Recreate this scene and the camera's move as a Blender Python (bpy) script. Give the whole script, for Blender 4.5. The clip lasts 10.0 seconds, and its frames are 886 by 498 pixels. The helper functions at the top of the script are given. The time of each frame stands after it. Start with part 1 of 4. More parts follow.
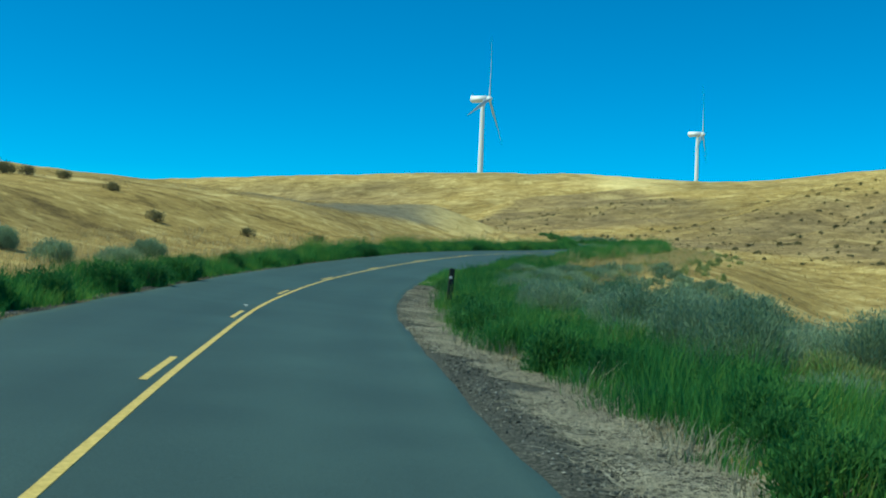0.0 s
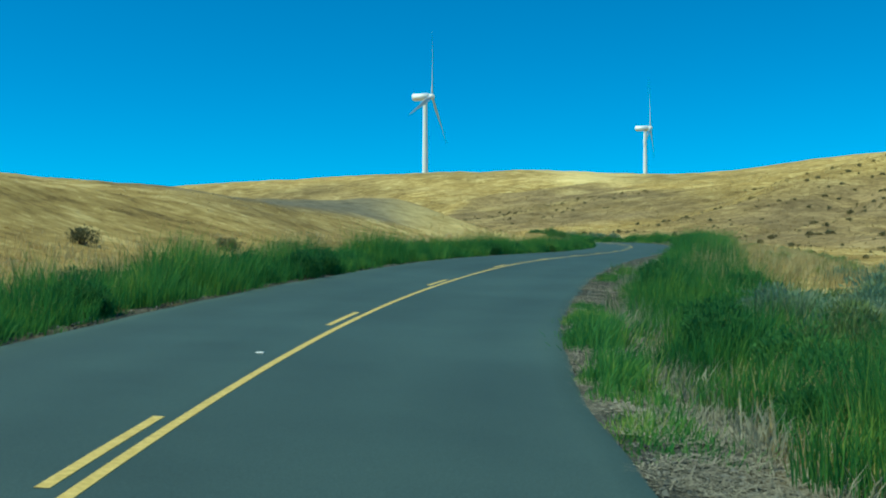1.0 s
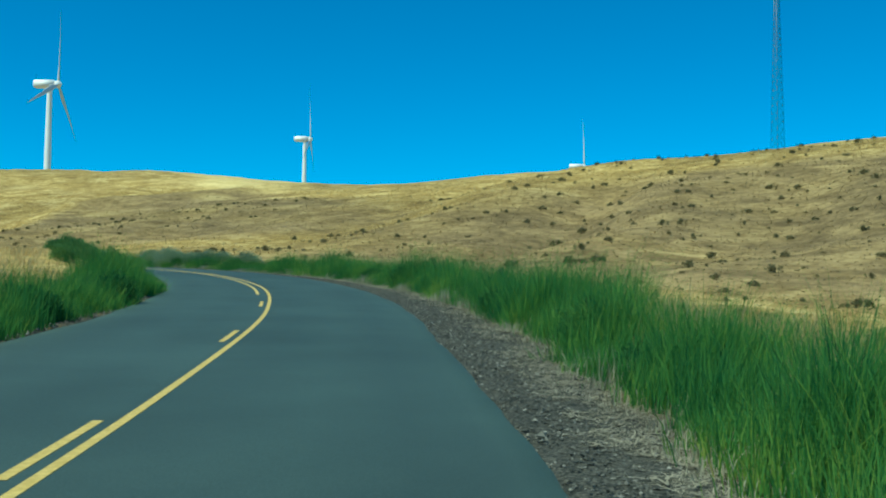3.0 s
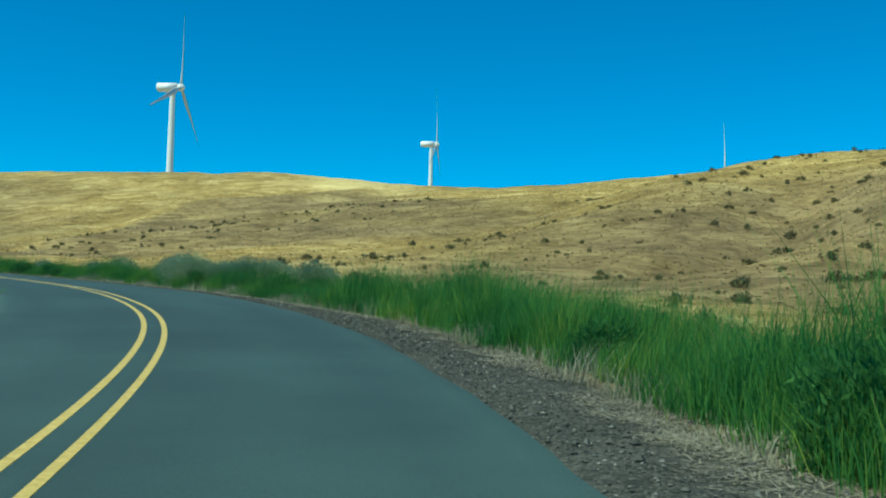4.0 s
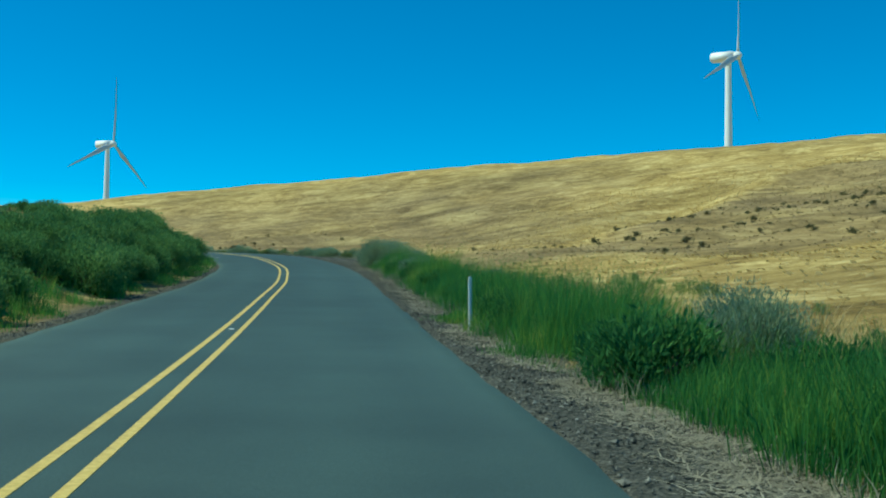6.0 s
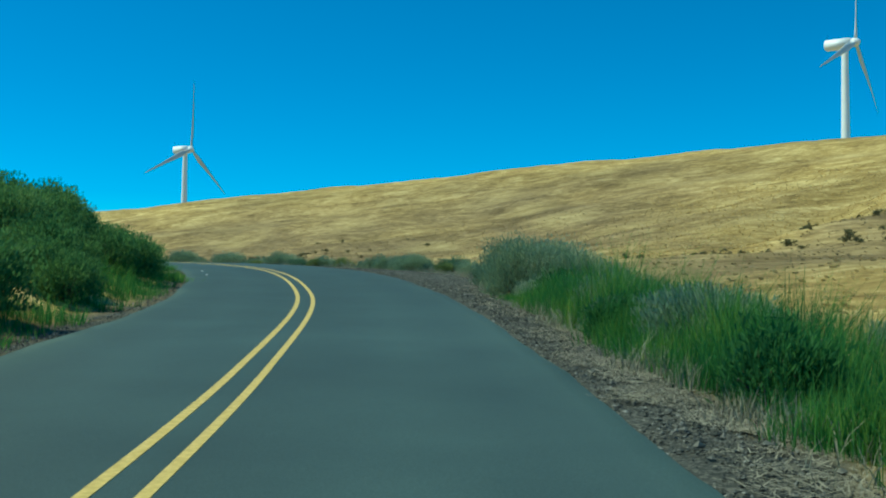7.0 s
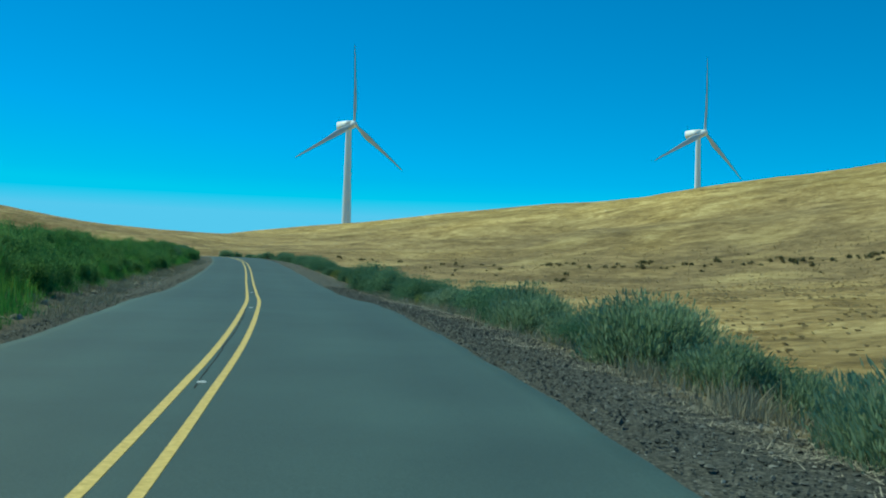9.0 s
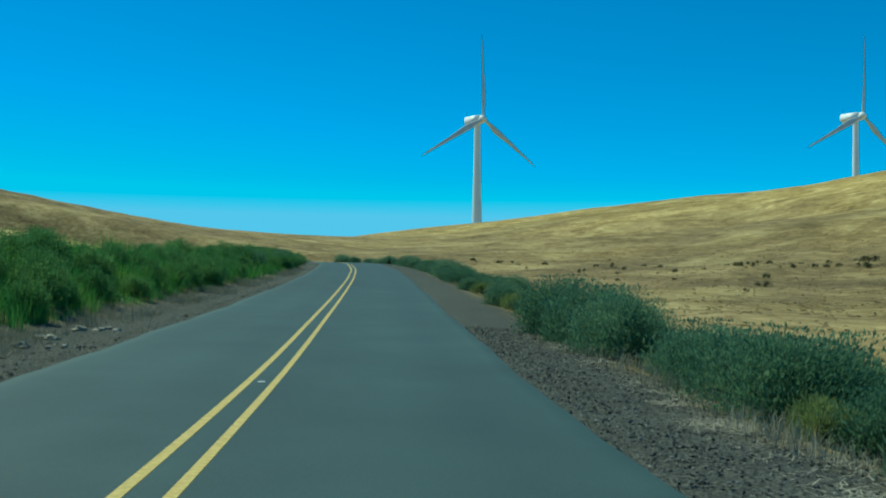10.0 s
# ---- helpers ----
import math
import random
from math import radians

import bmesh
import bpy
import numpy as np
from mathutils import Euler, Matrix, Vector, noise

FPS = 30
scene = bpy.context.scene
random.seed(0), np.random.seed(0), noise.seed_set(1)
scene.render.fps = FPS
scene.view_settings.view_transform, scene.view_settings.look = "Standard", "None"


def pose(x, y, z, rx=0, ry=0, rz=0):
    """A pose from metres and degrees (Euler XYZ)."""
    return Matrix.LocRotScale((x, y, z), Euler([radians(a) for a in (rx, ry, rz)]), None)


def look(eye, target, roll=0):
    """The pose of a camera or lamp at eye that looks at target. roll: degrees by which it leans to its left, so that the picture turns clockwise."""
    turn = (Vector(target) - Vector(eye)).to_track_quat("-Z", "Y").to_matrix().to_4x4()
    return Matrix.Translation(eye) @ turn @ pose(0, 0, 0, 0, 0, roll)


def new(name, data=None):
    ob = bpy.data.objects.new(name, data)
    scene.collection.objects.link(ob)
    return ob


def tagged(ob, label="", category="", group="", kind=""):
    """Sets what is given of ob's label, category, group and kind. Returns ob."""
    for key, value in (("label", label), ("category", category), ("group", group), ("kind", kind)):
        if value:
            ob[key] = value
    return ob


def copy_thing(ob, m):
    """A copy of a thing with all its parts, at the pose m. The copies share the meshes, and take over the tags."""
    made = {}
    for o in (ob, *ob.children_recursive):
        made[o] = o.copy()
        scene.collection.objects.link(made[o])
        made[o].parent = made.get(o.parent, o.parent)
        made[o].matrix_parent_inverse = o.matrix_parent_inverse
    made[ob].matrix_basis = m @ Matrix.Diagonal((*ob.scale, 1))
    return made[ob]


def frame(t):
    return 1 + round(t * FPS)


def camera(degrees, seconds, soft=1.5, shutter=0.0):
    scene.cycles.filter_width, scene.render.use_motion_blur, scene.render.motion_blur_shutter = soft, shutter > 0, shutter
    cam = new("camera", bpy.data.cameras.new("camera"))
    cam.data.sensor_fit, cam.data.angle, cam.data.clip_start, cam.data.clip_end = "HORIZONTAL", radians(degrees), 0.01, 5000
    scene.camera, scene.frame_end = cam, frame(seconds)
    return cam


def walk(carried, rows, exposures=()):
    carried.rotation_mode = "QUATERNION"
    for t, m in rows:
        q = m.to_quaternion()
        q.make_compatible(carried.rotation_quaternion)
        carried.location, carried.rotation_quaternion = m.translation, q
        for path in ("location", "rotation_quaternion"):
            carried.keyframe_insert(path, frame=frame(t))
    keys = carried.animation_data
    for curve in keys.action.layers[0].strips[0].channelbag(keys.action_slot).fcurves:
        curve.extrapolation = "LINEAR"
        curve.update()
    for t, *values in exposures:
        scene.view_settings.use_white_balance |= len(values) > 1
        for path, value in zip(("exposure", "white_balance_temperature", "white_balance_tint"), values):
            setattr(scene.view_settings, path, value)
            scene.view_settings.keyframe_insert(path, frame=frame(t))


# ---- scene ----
cam = camera(44.34, 10.0, soft=2.1)
# seconds, x, y, z, yaw, pitch, roll
ROWS = [
    (0.0, 0.00, -0.00, 1.486, -1.42, 1.91, -2.24),
    (0.5, -1.52, 18.95, 2.018, -0.42, 1.75, -1.27),
    (1.0, -1.98, 37.67, 2.664, -4.40, 2.27, 0.05),
    (1.5, 0.24, 56.09, 3.718, -11.77, 2.92, 1.18),
    (2.0, 4.96, 73.98, 4.958, -18.14, 3.14, 1.18),
    (2.5, 10.65, 91.62, 5.929, -21.73, 3.18, 0.46),
    (3.0, 16.66, 109.08, 6.772, -22.39, 3.22, -0.49),
    (3.5, 22.35, 126.42, 7.717, -20.36, 3.36, -1.22),
    (4.0, 26.72, 143.82, 8.730, -15.79, 3.60, -1.24),
    (4.5, 28.78, 161.34, 9.746, -7.67, 3.30, -1.45),
    (5.0, 27.77, 178.79, 10.642, 1.63, 2.73, -1.06),
    (5.5, 24.24, 195.86, 11.400, 8.37, 2.57, -0.85),
    (6.0, 19.38, 212.60, 12.114, 12.34, 2.63, -0.63),
    (6.5, 14.03, 229.01, 12.858, 14.92, 2.78, -0.52),
    (7.0, 8.51, 245.03, 13.681, 16.69, 2.94, -0.52),
    (7.5, 2.92, 260.50, 14.623, 19.35, 3.10, -0.80),
    (8.0, -3.40, 275.05, 15.685, 25.50, 3.22, -1.64),
    (8.5, -11.79, 287.81, 16.711, 34.88, 2.79, -2.20),
    (9.0, -21.81, 298.72, 17.374, 43.33, 2.07, -1.37),
    (9.5, -32.83, 308.20, 17.832, 48.16, 1.78, -0.62),
    (10.0, -43.95, 317.21, 18.286, 50.18, 2.01, -0.36),
]
walk(cam, [(t, pose(x, y, z, 90 + pitch, roll, yaw)) for t, x, y, z, yaw, pitch, roll in ROWS], [(0.0, 0.36, 6300, -21), (6.5, 0.32, 6300, -21), (8.0, 0.24, 6250, -23), (10.0, 0.13, 6150, -25)])

# ---- daylight: high summer sun from the west, clear sky ----
SUN_AZ, SUN_EL = 254.0, 54.0          # compass degrees from +y towards +x
world = bpy.data.worlds.new("clear_sky")
scene.world = world
world.use_nodes = True
wn = world.node_tree
wn.nodes.clear()
sky = wn.nodes.new("ShaderNodeTexSky")
sky.sky_type, sky.sun_disc = "NISHITA", False
sky.sun_elevation, sky.sun_rotation = radians(SUN_EL), radians(SUN_AZ)
sky.altitude, sky.air_density, sky.dust_density, sky.ozone_density = 3200, 1.0, 0.0, 2.6
sky_tone = wn.nodes.new("ShaderNodeHueSaturation")
sky_tone.inputs["Saturation"].default_value = 1.75
sky_tone.inputs["Hue"].default_value = 0.495
sky_bg = wn.nodes.new("ShaderNodeBackground")
sky_bg.inputs["Strength"].default_value = 0.118
sky_out = wn.nodes.new("ShaderNodeOutputWorld")
wn.links.new(sky.outputs[0], sky_tone.inputs["Color"])
# upper limit on the sky colour, keeps the pale horizon band blue
sky_cap = wn.nodes.new("ShaderNodeMix")
sky_cap.data_type, sky_cap.blend_type = "RGBA", "DARKEN"
sky_cap.inputs[0].default_value, sky_cap.inputs[7].default_value = 1.0, (1.25, 4.1, 6.9, 1)
wn.links.new(sky_tone.outputs[0], sky_cap.inputs[6])
wn.links.new(sky_cap.outputs[2], sky_bg.inputs[0])
wn.links.new(sky_bg.outputs[0], sky_out.inputs[0])

sun = new("sun", bpy.data.lights.new("sun", "SUN"))
sun.data.energy, sun.data.angle, sun.data.color = 3.4, radians(0.53), (1.0, 0.93, 0.80)
sun_way = Vector((math.sin(radians(SUN_AZ)) * math.cos(radians(SUN_EL)), math.cos(radians(SUN_AZ)) * math.cos(radians(SUN_EL)), math.sin(radians(SUN_EL))))
sun.matrix_world = look(sun_way * 300, (0, 0, 0))


# ---- materials ----
def blank(name, rough=0.8, metal=0.0, spec=0.3):
    m = bpy.data.materials.new(name)
    m.use_nodes = True
    b = m.node_tree.nodes["Principled BSDF"]
    b.inputs["Roughness"].default_value, b.inputs["Metallic"].default_value = rough, metal
    b.inputs["Specular IOR Level"].default_value = spec
    return m, m.node_tree.nodes, m.node_tree.links, b


def node(nodes, kind, **values):
    n = nodes.new(kind)
    for key, value in values.items():
        n.inputs[key.replace("_", " ")].default_value = value
    return n


def ramp(nodes, stops):
    r = nodes.new("ShaderNodeValToRGB")
    e = r.color_ramp.elements
    while len(e) < len(stops):
        e.new(0.5)
    for i, (at, c) in enumerate(stops):
        e[i].position, e[i].color = at, (*c, 1)
    return r


def mix(nodes, links, a, b, fac, how="MIX"):
    m = nodes.new("ShaderNodeMix")
    m.data_type, m.blend_type = "RGBA", how
    for socket, value in ((m.inputs[0], fac), (m.inputs[6], a), (m.inputs[7], b)):
        if isinstance(value, bpy.types.NodeSocket):
            links.new(value, socket)
        elif isinstance(value, tuple):
            socket.default_value = (*value, 1)
        else:
            socket.default_value = value
    return m.outputs[2]


def noise_at(nodes, links, scale, detail=4, stretch=(1, 1, 1), rough=0.55, swirl=0.0):
    co = nodes.new("ShaderNodeNewGeometry")
    mp = nodes.new("ShaderNodeMapping")
    mp.inputs["Scale"].default_value = stretch
    links.new(co.outputs["Position"], mp.inputs["Vector"])
    n = node(nodes, "ShaderNodeTexNoise", Scale=scale, Detail=detail, Roughness=rough, Distortion=swirl)
    links.new(mp.outputs[0], n.inputs["Vector"])
    return n.outputs[0]


def bump(nodes, links, bsdf, height, strength, distance):
    b = node(nodes, "ShaderNodeBump", Strength=strength, Distance=distance)
    links.new(height, b.inputs["Height"])
    links.new(b.outputs[0], bsdf.inputs["Normal"])


def hill_material():
    """Summer-dry grassland: straw, bare earth and stubble, told apart by the ground-cover attribute."""
    m, n, l, b = blank("dry_grassland", 0.95, spec=0.1)
    big = noise_at(n, l, 0.018, 5)
    mid = noise_at(n, l, 0.15, 7, (0.72, 1.0, 1.4), 0.66, 0.7)
    fine = noise_at(n, l, 0.85, 9, (0.72, 1.0, 1.4), 0.78, 0.5)
    straw = ramp(n, [(0.40, (0.135, 0.092, 0.036)), (0.47, (0.30, 0.208, 0.072)), (0.54, (0.44, 0.315, 0.112)), (0.62, (0.70, 0.55, 0.245))])
    both = n.new("ShaderNodeMath")
    both.operation = "MULTIPLY_ADD"
    l.new(fine, both.inputs[0])
    both.inputs[1].default_value = 0.55
    half = n.new("ShaderNodeMath")
    half.operation = "MULTIPLY"
    l.new(mid, half.inputs[0])
    half.inputs[1].default_value = 0.5
    l.new(half.outputs[0], both.inputs[2])
    l.new(both.outputs[0], straw.inputs[0])
    earth = ramp(n, [(0.41, (0.120, 0.088, 0.045)), (0.52, (0.245, 0.180, 0.090)), (0.64, (0.42, 0.315, 0.155))])
    l.new(both.outputs[0], earth.inputs[0])
    fallow = ramp(n, [(0.38, (0.13, 0.122, 0.095)), (0.62, (0.24, 0.220, 0.160))])
    l.new(fine, fallow.inputs[0])
    cover = n.new("ShaderNodeVertexColor")
    cover.layer_name = "cover"
    parts = n.new("ShaderNodeSeparateColor")
    l.new(cover.outputs[0], parts.inputs[0])
    c = mix(n, l, straw.outputs[0], earth.outputs[0], parts.outputs[0])
    c = mix(n, l, c, fallow.outputs[0], parts.outputs[1])
    ripe = ramp(n, [(0.40, (0.52, 0.38, 0.14)), (0.60, (0.82, 0.66, 0.31))])
    l.new(both.outputs[0], ripe.inputs[0])
    c = mix(n, l, c, ripe.outputs[0], cover.outputs["Alpha"])
    tuft = ramp(n, [(0.56, (1, 1, 1)), (0.66, (0.60, 0.57, 0.50))])
    l.new(noise_at(n, l, 0.40, 6, (1, 1, 1), 0.75), tuft.inputs[0])
    c = mix(n, l, c, tuft.outputs[0], 0.8, "MULTIPLY")
    gravel = ramp(n, [(0.05, (0.045, 0.050, 0.045)), (0.52, (0.085, 0.088, 0.077)), (0.95, (0.17, 0.166, 0.142))])
    stones = n.new("ShaderNodeTexVoronoi")
    stones.inputs["Scale"].default_value = 38
    geo = n.new("ShaderNodeNewGeometry")
    l.new(geo.outputs["Position"], stones.inputs["Vector"])
    bright = n.new("ShaderNodeSeparateColor")
    l.new(stones.outputs["Color"], bright.inputs[0])
    l.new(bright.outputs[0], gravel.inputs[0])
    c = mix(n, l, c, gravel.outputs[0], parts.outputs[2])
    tone = ramp(n, [(0.35, (0.78, 0.78, 0.78)), (0.65, (1.12, 1.10, 1.06))])
    l.new(big, tone.inputs[0])
    c = mix(n, l, c, tone.outputs[0], 1.0, "MULTIPLY")
    l.new(c, b.inputs["Base Color"])
    bump(n, l, b, fine, 0.6, 0.35)
    return m


def asphalt_material():
    m, n, l, b = blank("asphalt", 0.72, spec=0.35)
    grain = noise_at(n, l, 55, 6, rough=0.75)
    stain = noise_at(n, l, 0.45, 5)
    patch = noise_at(n, l, 0.09, 4)
    c = ramp(n, [(0.30, (0.031, 0.053, 0.050)), (0.55, (0.050, 0.085, 0.080)), (0.75, (0.088, 0.134, 0.126))])
    l.new(grain, c.inputs[0])
    t = ramp(n, [(0.32, (0.87, 0.88, 0.89)), (0.68, (1.10, 1.10, 1.09))])
    l.new(stain, t.inputs[0])
    u = ramp(n, [(0.35, (0.88, 0.88, 0.88)), (0.65, (1.10, 1.10, 1.10))])
    l.new(patch, u.inputs[0])
    out = mix(n, l, mix(n, l, c.outputs[0], t.outputs[0], 1.0, "MULTIPLY"), u.outputs[0], 1.0, "MULTIPLY")
    # wheel paths polished darker, edges and crown dusty
    across = n.new("ShaderNodeAttribute")
    across.attribute_name = "across"
    lane = ramp(n, [(0.0, (1.30, 1.27, 1.18)), (0.05, (1.08, 1.07, 1.04)), (0.13, (0.93, 0.93, 0.94)), (0.25, (1.05, 1.05, 1.05)), (0.36, (0.93, 0.93, 0.94)), (0.47, (1.04, 1.04, 1.04)), (0.50, (0.90, 0.90, 0.90)), (0.60, (0.94, 0.94, 0.95)), (0.73, (1.07, 1.07, 1.06)), (0.86, (0.92, 0.92, 0.93)), (0.95, (1.06, 1.05, 1.03)), (1.0, (1.30, 1.27, 1.18))])
    l.new(across.outputs["Fac"], lane.inputs[0])
    out = mix(n, l, out, lane.outputs[0], 0.8, "MULTIPLY")
    l.new(out, b.inputs["Base Color"])
    bump(n, l, b, grain, 0.35, 0.004)
    return m


def speckled(name, low, high, scale, rough=0.7, relief=0.2, metal=0.0, spec=0.3):
    m, n, l, b = blank(name, rough, metal, spec)
    f = noise_at(n, l, scale, 6, rough=0.65)
    c = ramp(n, [(0.32, low), (0.68, high)])
    l.new(f, c.inputs[0])
    l.new(c.outputs[0], b.inputs["Base Color"])
    if relief:
        bump(n, l, b, f, relief, 0.01)
    return m


def foliage(name, stops, glow=0.3, rough=0.7, spec=0.15):
    """Leaf or blade: every island takes its own tone, and some light comes through."""
    m, n, l, b = blank(name, rough, spec=spec)
    geo = n.new("ShaderNodeNewGeometry")
    info = n.new("ShaderNodeObjectInfo")
    r = ramp(n, stops)
    blend = n.new("ShaderNodeMath")
    blend.operation = "MULTIPLY_ADD"
    l.new(geo.outputs["Random Per Island"], blend.inputs[0])
    blend.inputs[1].default_value = 0.45
    patch = noise_at(n, l, 0.5, 3)
    less = n.new("ShaderNodeMath")
    less.operation = "MULTIPLY_ADD"
    l.new(patch, less.inputs[0])
    less.inputs[1].default_value, less.inputs[2].default_value = 1.25, -0.36
    l.new(less.outputs[0], blend.inputs[2])
    l.new(blend.outputs[0], r.inputs[0])
    tone = ramp(n, [(0.0, (0.82, 0.86, 0.82)), (1.0, (1.12, 1.08, 1.08))])
    l.new(info.outputs["Random"], tone.inputs[0])
    c = mix(n, l, r.outputs[0], tone.outputs[0], 1.0, "MULTIPLY")
    l.new(c, b.inputs["Base Color"])
    tr = n.new("ShaderNodeBsdfTranslucent")
    l.new(c, tr.inputs[0])
    ms = n.new("ShaderNodeMixShader")
    ms.inputs[0].default_value = glow
    l.new(b.outputs[0], ms.inputs[1])
    l.new(tr.outputs[0], ms.inputs[2])
    l.new(ms.outputs[0], n["Material Output"].inputs[0])
    return m


HILL = hill_material()
ASPHALT = asphalt_material()
YELLOW = speckled("road_paint_yellow", (0.49, 0.345, 0.085), (0.73, 0.545, 0.18), 14, 0.65, 0.1)
SEAL = speckled("crack_sealant", (0.012, 0.013, 0.012), (0.03, 0.031, 0.029), 8, 0.85, 0.1, spec=0.15)
TAB = speckled("white_marker_plastic", (0.55, 0.56, 0.55), (0.75, 0.76, 0.74), 30, 0.5, 0)
STEEL_WHITE = speckled("turbine_white_paint", (0.80, 0.81, 0.82), (0.86, 0.87, 0.87), 0.35, 0.45, 0, spec=0.4)
BLADE_GREY = speckled("blade_gelcoat", (0.52, 0.54, 0.56), (0.66, 0.67, 0.68), 0.3, 0.4, 0, spec=0.4)
GALVANISED = speckled("galvanised_steel", (0.13, 0.15, 0.17), (0.24, 0.26, 0.28), 1.5, 0.5, 0, metal=0.5)
DARK_POST = speckled("creosoted_wood", (0.010, 0.012, 0.012), (0.03, 0.033, 0.03), 9, 0.85, 0.4)
REFLECT = speckled("reflector_button", (0.6, 0.6, 0.6), (0.8, 0.8, 0.8), 40, 0.25, 0)
WHITE_POST = speckled("white_delineator_plastic", (0.60, 0.62, 0.60), (0.75, 0.76, 0.74), 12, 0.5, 0.05)
STONE = speckled("basalt_gravel", (0.075, 0.078, 0.072), (0.34, 0.33, 0.29), 7, 0.9, 0.3)
BARK = speckled("sage_bark", (0.055, 0.045, 0.035), (0.16, 0.135, 0.10), 9, 0.95, 0.5)
GREEN = foliage("green_grass_blades", [(0.05, (0.028, 0.115, 0.045)), (0.35, (0.062, 0.210, 0.058)), (0.62, (0.120, 0.300, 0.068)), (0.82, (0.26, 0.40, 0.075)), (0.98, (0.50, 0.46, 0.16))], 0.5)
STRAW = foliage("straw_grass_blades", [(0.05, (0.33, 0.245, 0.11)), (0.45, (0.50, 0.39, 0.18)), (0.9, (0.68, 0.57, 0.31))], 0.3)
SAGE = foliage("sagebrush_leaves", [(0.05, (0.105, 0.180, 0.110)), (0.40, (0.21, 0.305, 0.190)), (0.75, (0.35, 0.445, 0.285)), (0.97, (0.52, 0.56, 0.37))], 0.45)
RABBIT = foliage("rabbitbrush_leaves", [(0.05, (0.11, 0.165, 0.065)), (0.45, (0.22, 0.285, 0.105)), (0.80, (0.36, 0.405, 0.160)), (0.97, (0.52, 0.47, 0.22))], 0.45)
SAGE_DARK = foliage("greasewood_leaves", [(0.05, (0.070, 0.150, 0.090)), (0.45, (0.135, 0.245, 0.145)), (0.95, (0.25, 0.370, 0.205))], 0.5)
LEAFY = foliage("green_bush_leaves", [(0.05, (0.055, 0.145, 0.055)), (0.45, (0.115, 0.250, 0.085)), (0.95, (0.24, 0.380, 0.125))], 0.45)
WEED = foliage("green_weed_leaves", [(0.05, (0.030, 0.105, 0.040)), (0.45, (0.060, 0.180, 0.055)), (0.85, (0.125, 0.280, 0.070)), (0.98, (0.24, 0.34, 0.09))], 0.45)
SCRUB = foliage("dry_scrub_leaves", [(0.05, (0.10, 0.10, 0.05)), (0.5, (0.18, 0.165, 0.085)), (0.95, (0.28, 0.25, 0.13))], 0.35)
LITTER = foliage("bleached_straw", [(0.05, (0.22, 0.205, 0.15)), (0.5, (0.36, 0.335, 0.25)), (0.95, (0.52, 0.485, 0.37))], 0.15)
TUFT = foliage("dry_grass_tufts", [(0.05, (0.34, 0.24, 0.090)), (0.45, (0.55, 0.41, 0.165)), (0.95, (0.82, 0.68, 0.36))], 0.5)
TUFT_DARK = foliage("grazed_brown_tufts", [(0.05, (0.19, 0.145, 0.078)), (0.5, (0.32, 0.25, 0.13)), (0.95, (0.50, 0.40, 0.21))], 0.5)


# ---- the lie of the land ----
# centre line of the road: x, y, z of the solid yellow line
ROAD = [
    (1.35, -29.99, -0.82),
    (-0.10, -15.06, -0.41),
    (-1.54, -0.13, 0.00),
    (-3.00, 15.38, 0.43),
    (-3.98, 30.93, 0.91),
    (-3.42, 46.48, 1.63),
    (-0.89, 61.84, 2.58),
    (3.29, 76.84, 3.60),
    (8.18, 91.63, 4.40),
    (13.30, 106.34, 5.11),
    (18.41, 121.06, 5.89),
    (22.97, 135.95, 6.75),
    (26.20, 151.18, 7.66),
    (27.24, 166.70, 8.55),
    (25.71, 182.19, 9.33),
    (22.27, 197.37, 10.00),
    (17.77, 212.28, 10.64),
    (12.92, 227.09, 11.30),
    (7.95, 241.85, 12.05),
    (2.92, 256.59, 12.91),
    (-2.87, 271.05, 13.94),
    (-10.61, 284.54, 15.02),
    (-20.90, 296.20, 15.79),
    (-32.63, 306.44, 16.31),
    (-44.83, 316.12, 16.80),
    (-56.01, 324.44, 17.01),
    (-67.30, 332.72, 17.40),
    (-83.42, 344.56, 18.09),
    (-102.83, 358.67, 18.98),
    (-125.73, 374.78, 20.04),
    (-159.25, 396.63, 21.34),
    (-176.63, 401.32, 21.79),
    (-194.56, 399.78, 22.12),
    (-210.89, 392.21, 22.33),
    (-223.64, 379.50, 22.42),
]
RIGHT, LEFT = 3.42, 3.42           # asphalt beyond the solid yellow line on either side


def edge_right(s):
    """How far the plants keep from the asphalt on the right: gravel shoulder, weeds at two places, a turnout."""
    return np.interp(s, [36, 45, 51, 58, 68, 74, 79, 88, 93, 105, 113, 130, 142, 165, 203, 210, 228, 242, 257, 265, 300, 307, 313, 319, 328, 335, 340, 346, 360, 370, 390], [1.6, 1.9, 1.1, 1.3, 1.3, 1.15, 1.2, 1.2, 1.25, 1.3, 1.85, 1.6, 1.1, 1.9, 2.0, 1.55, 1.45, 1.15, 1.6, 1.15, 1.15, 1.2, 1.7, 3.1, 4.2, 4.3, 2.9, 1.95, 1.9, 1.8, 2.0])


def edge_left(s):
    return np.interp(s, [40, 150, 180, 260, 275, 300, 315, 325, 345, 362, 376, 386, 396, 430, 450], [0.2, 0.25, 0.1, 0.45, 0.75, 0.4, 0.1, 0.3, 0.5, 0.6, 1.4, 2.2, 2.5, 2.0, 1.5])


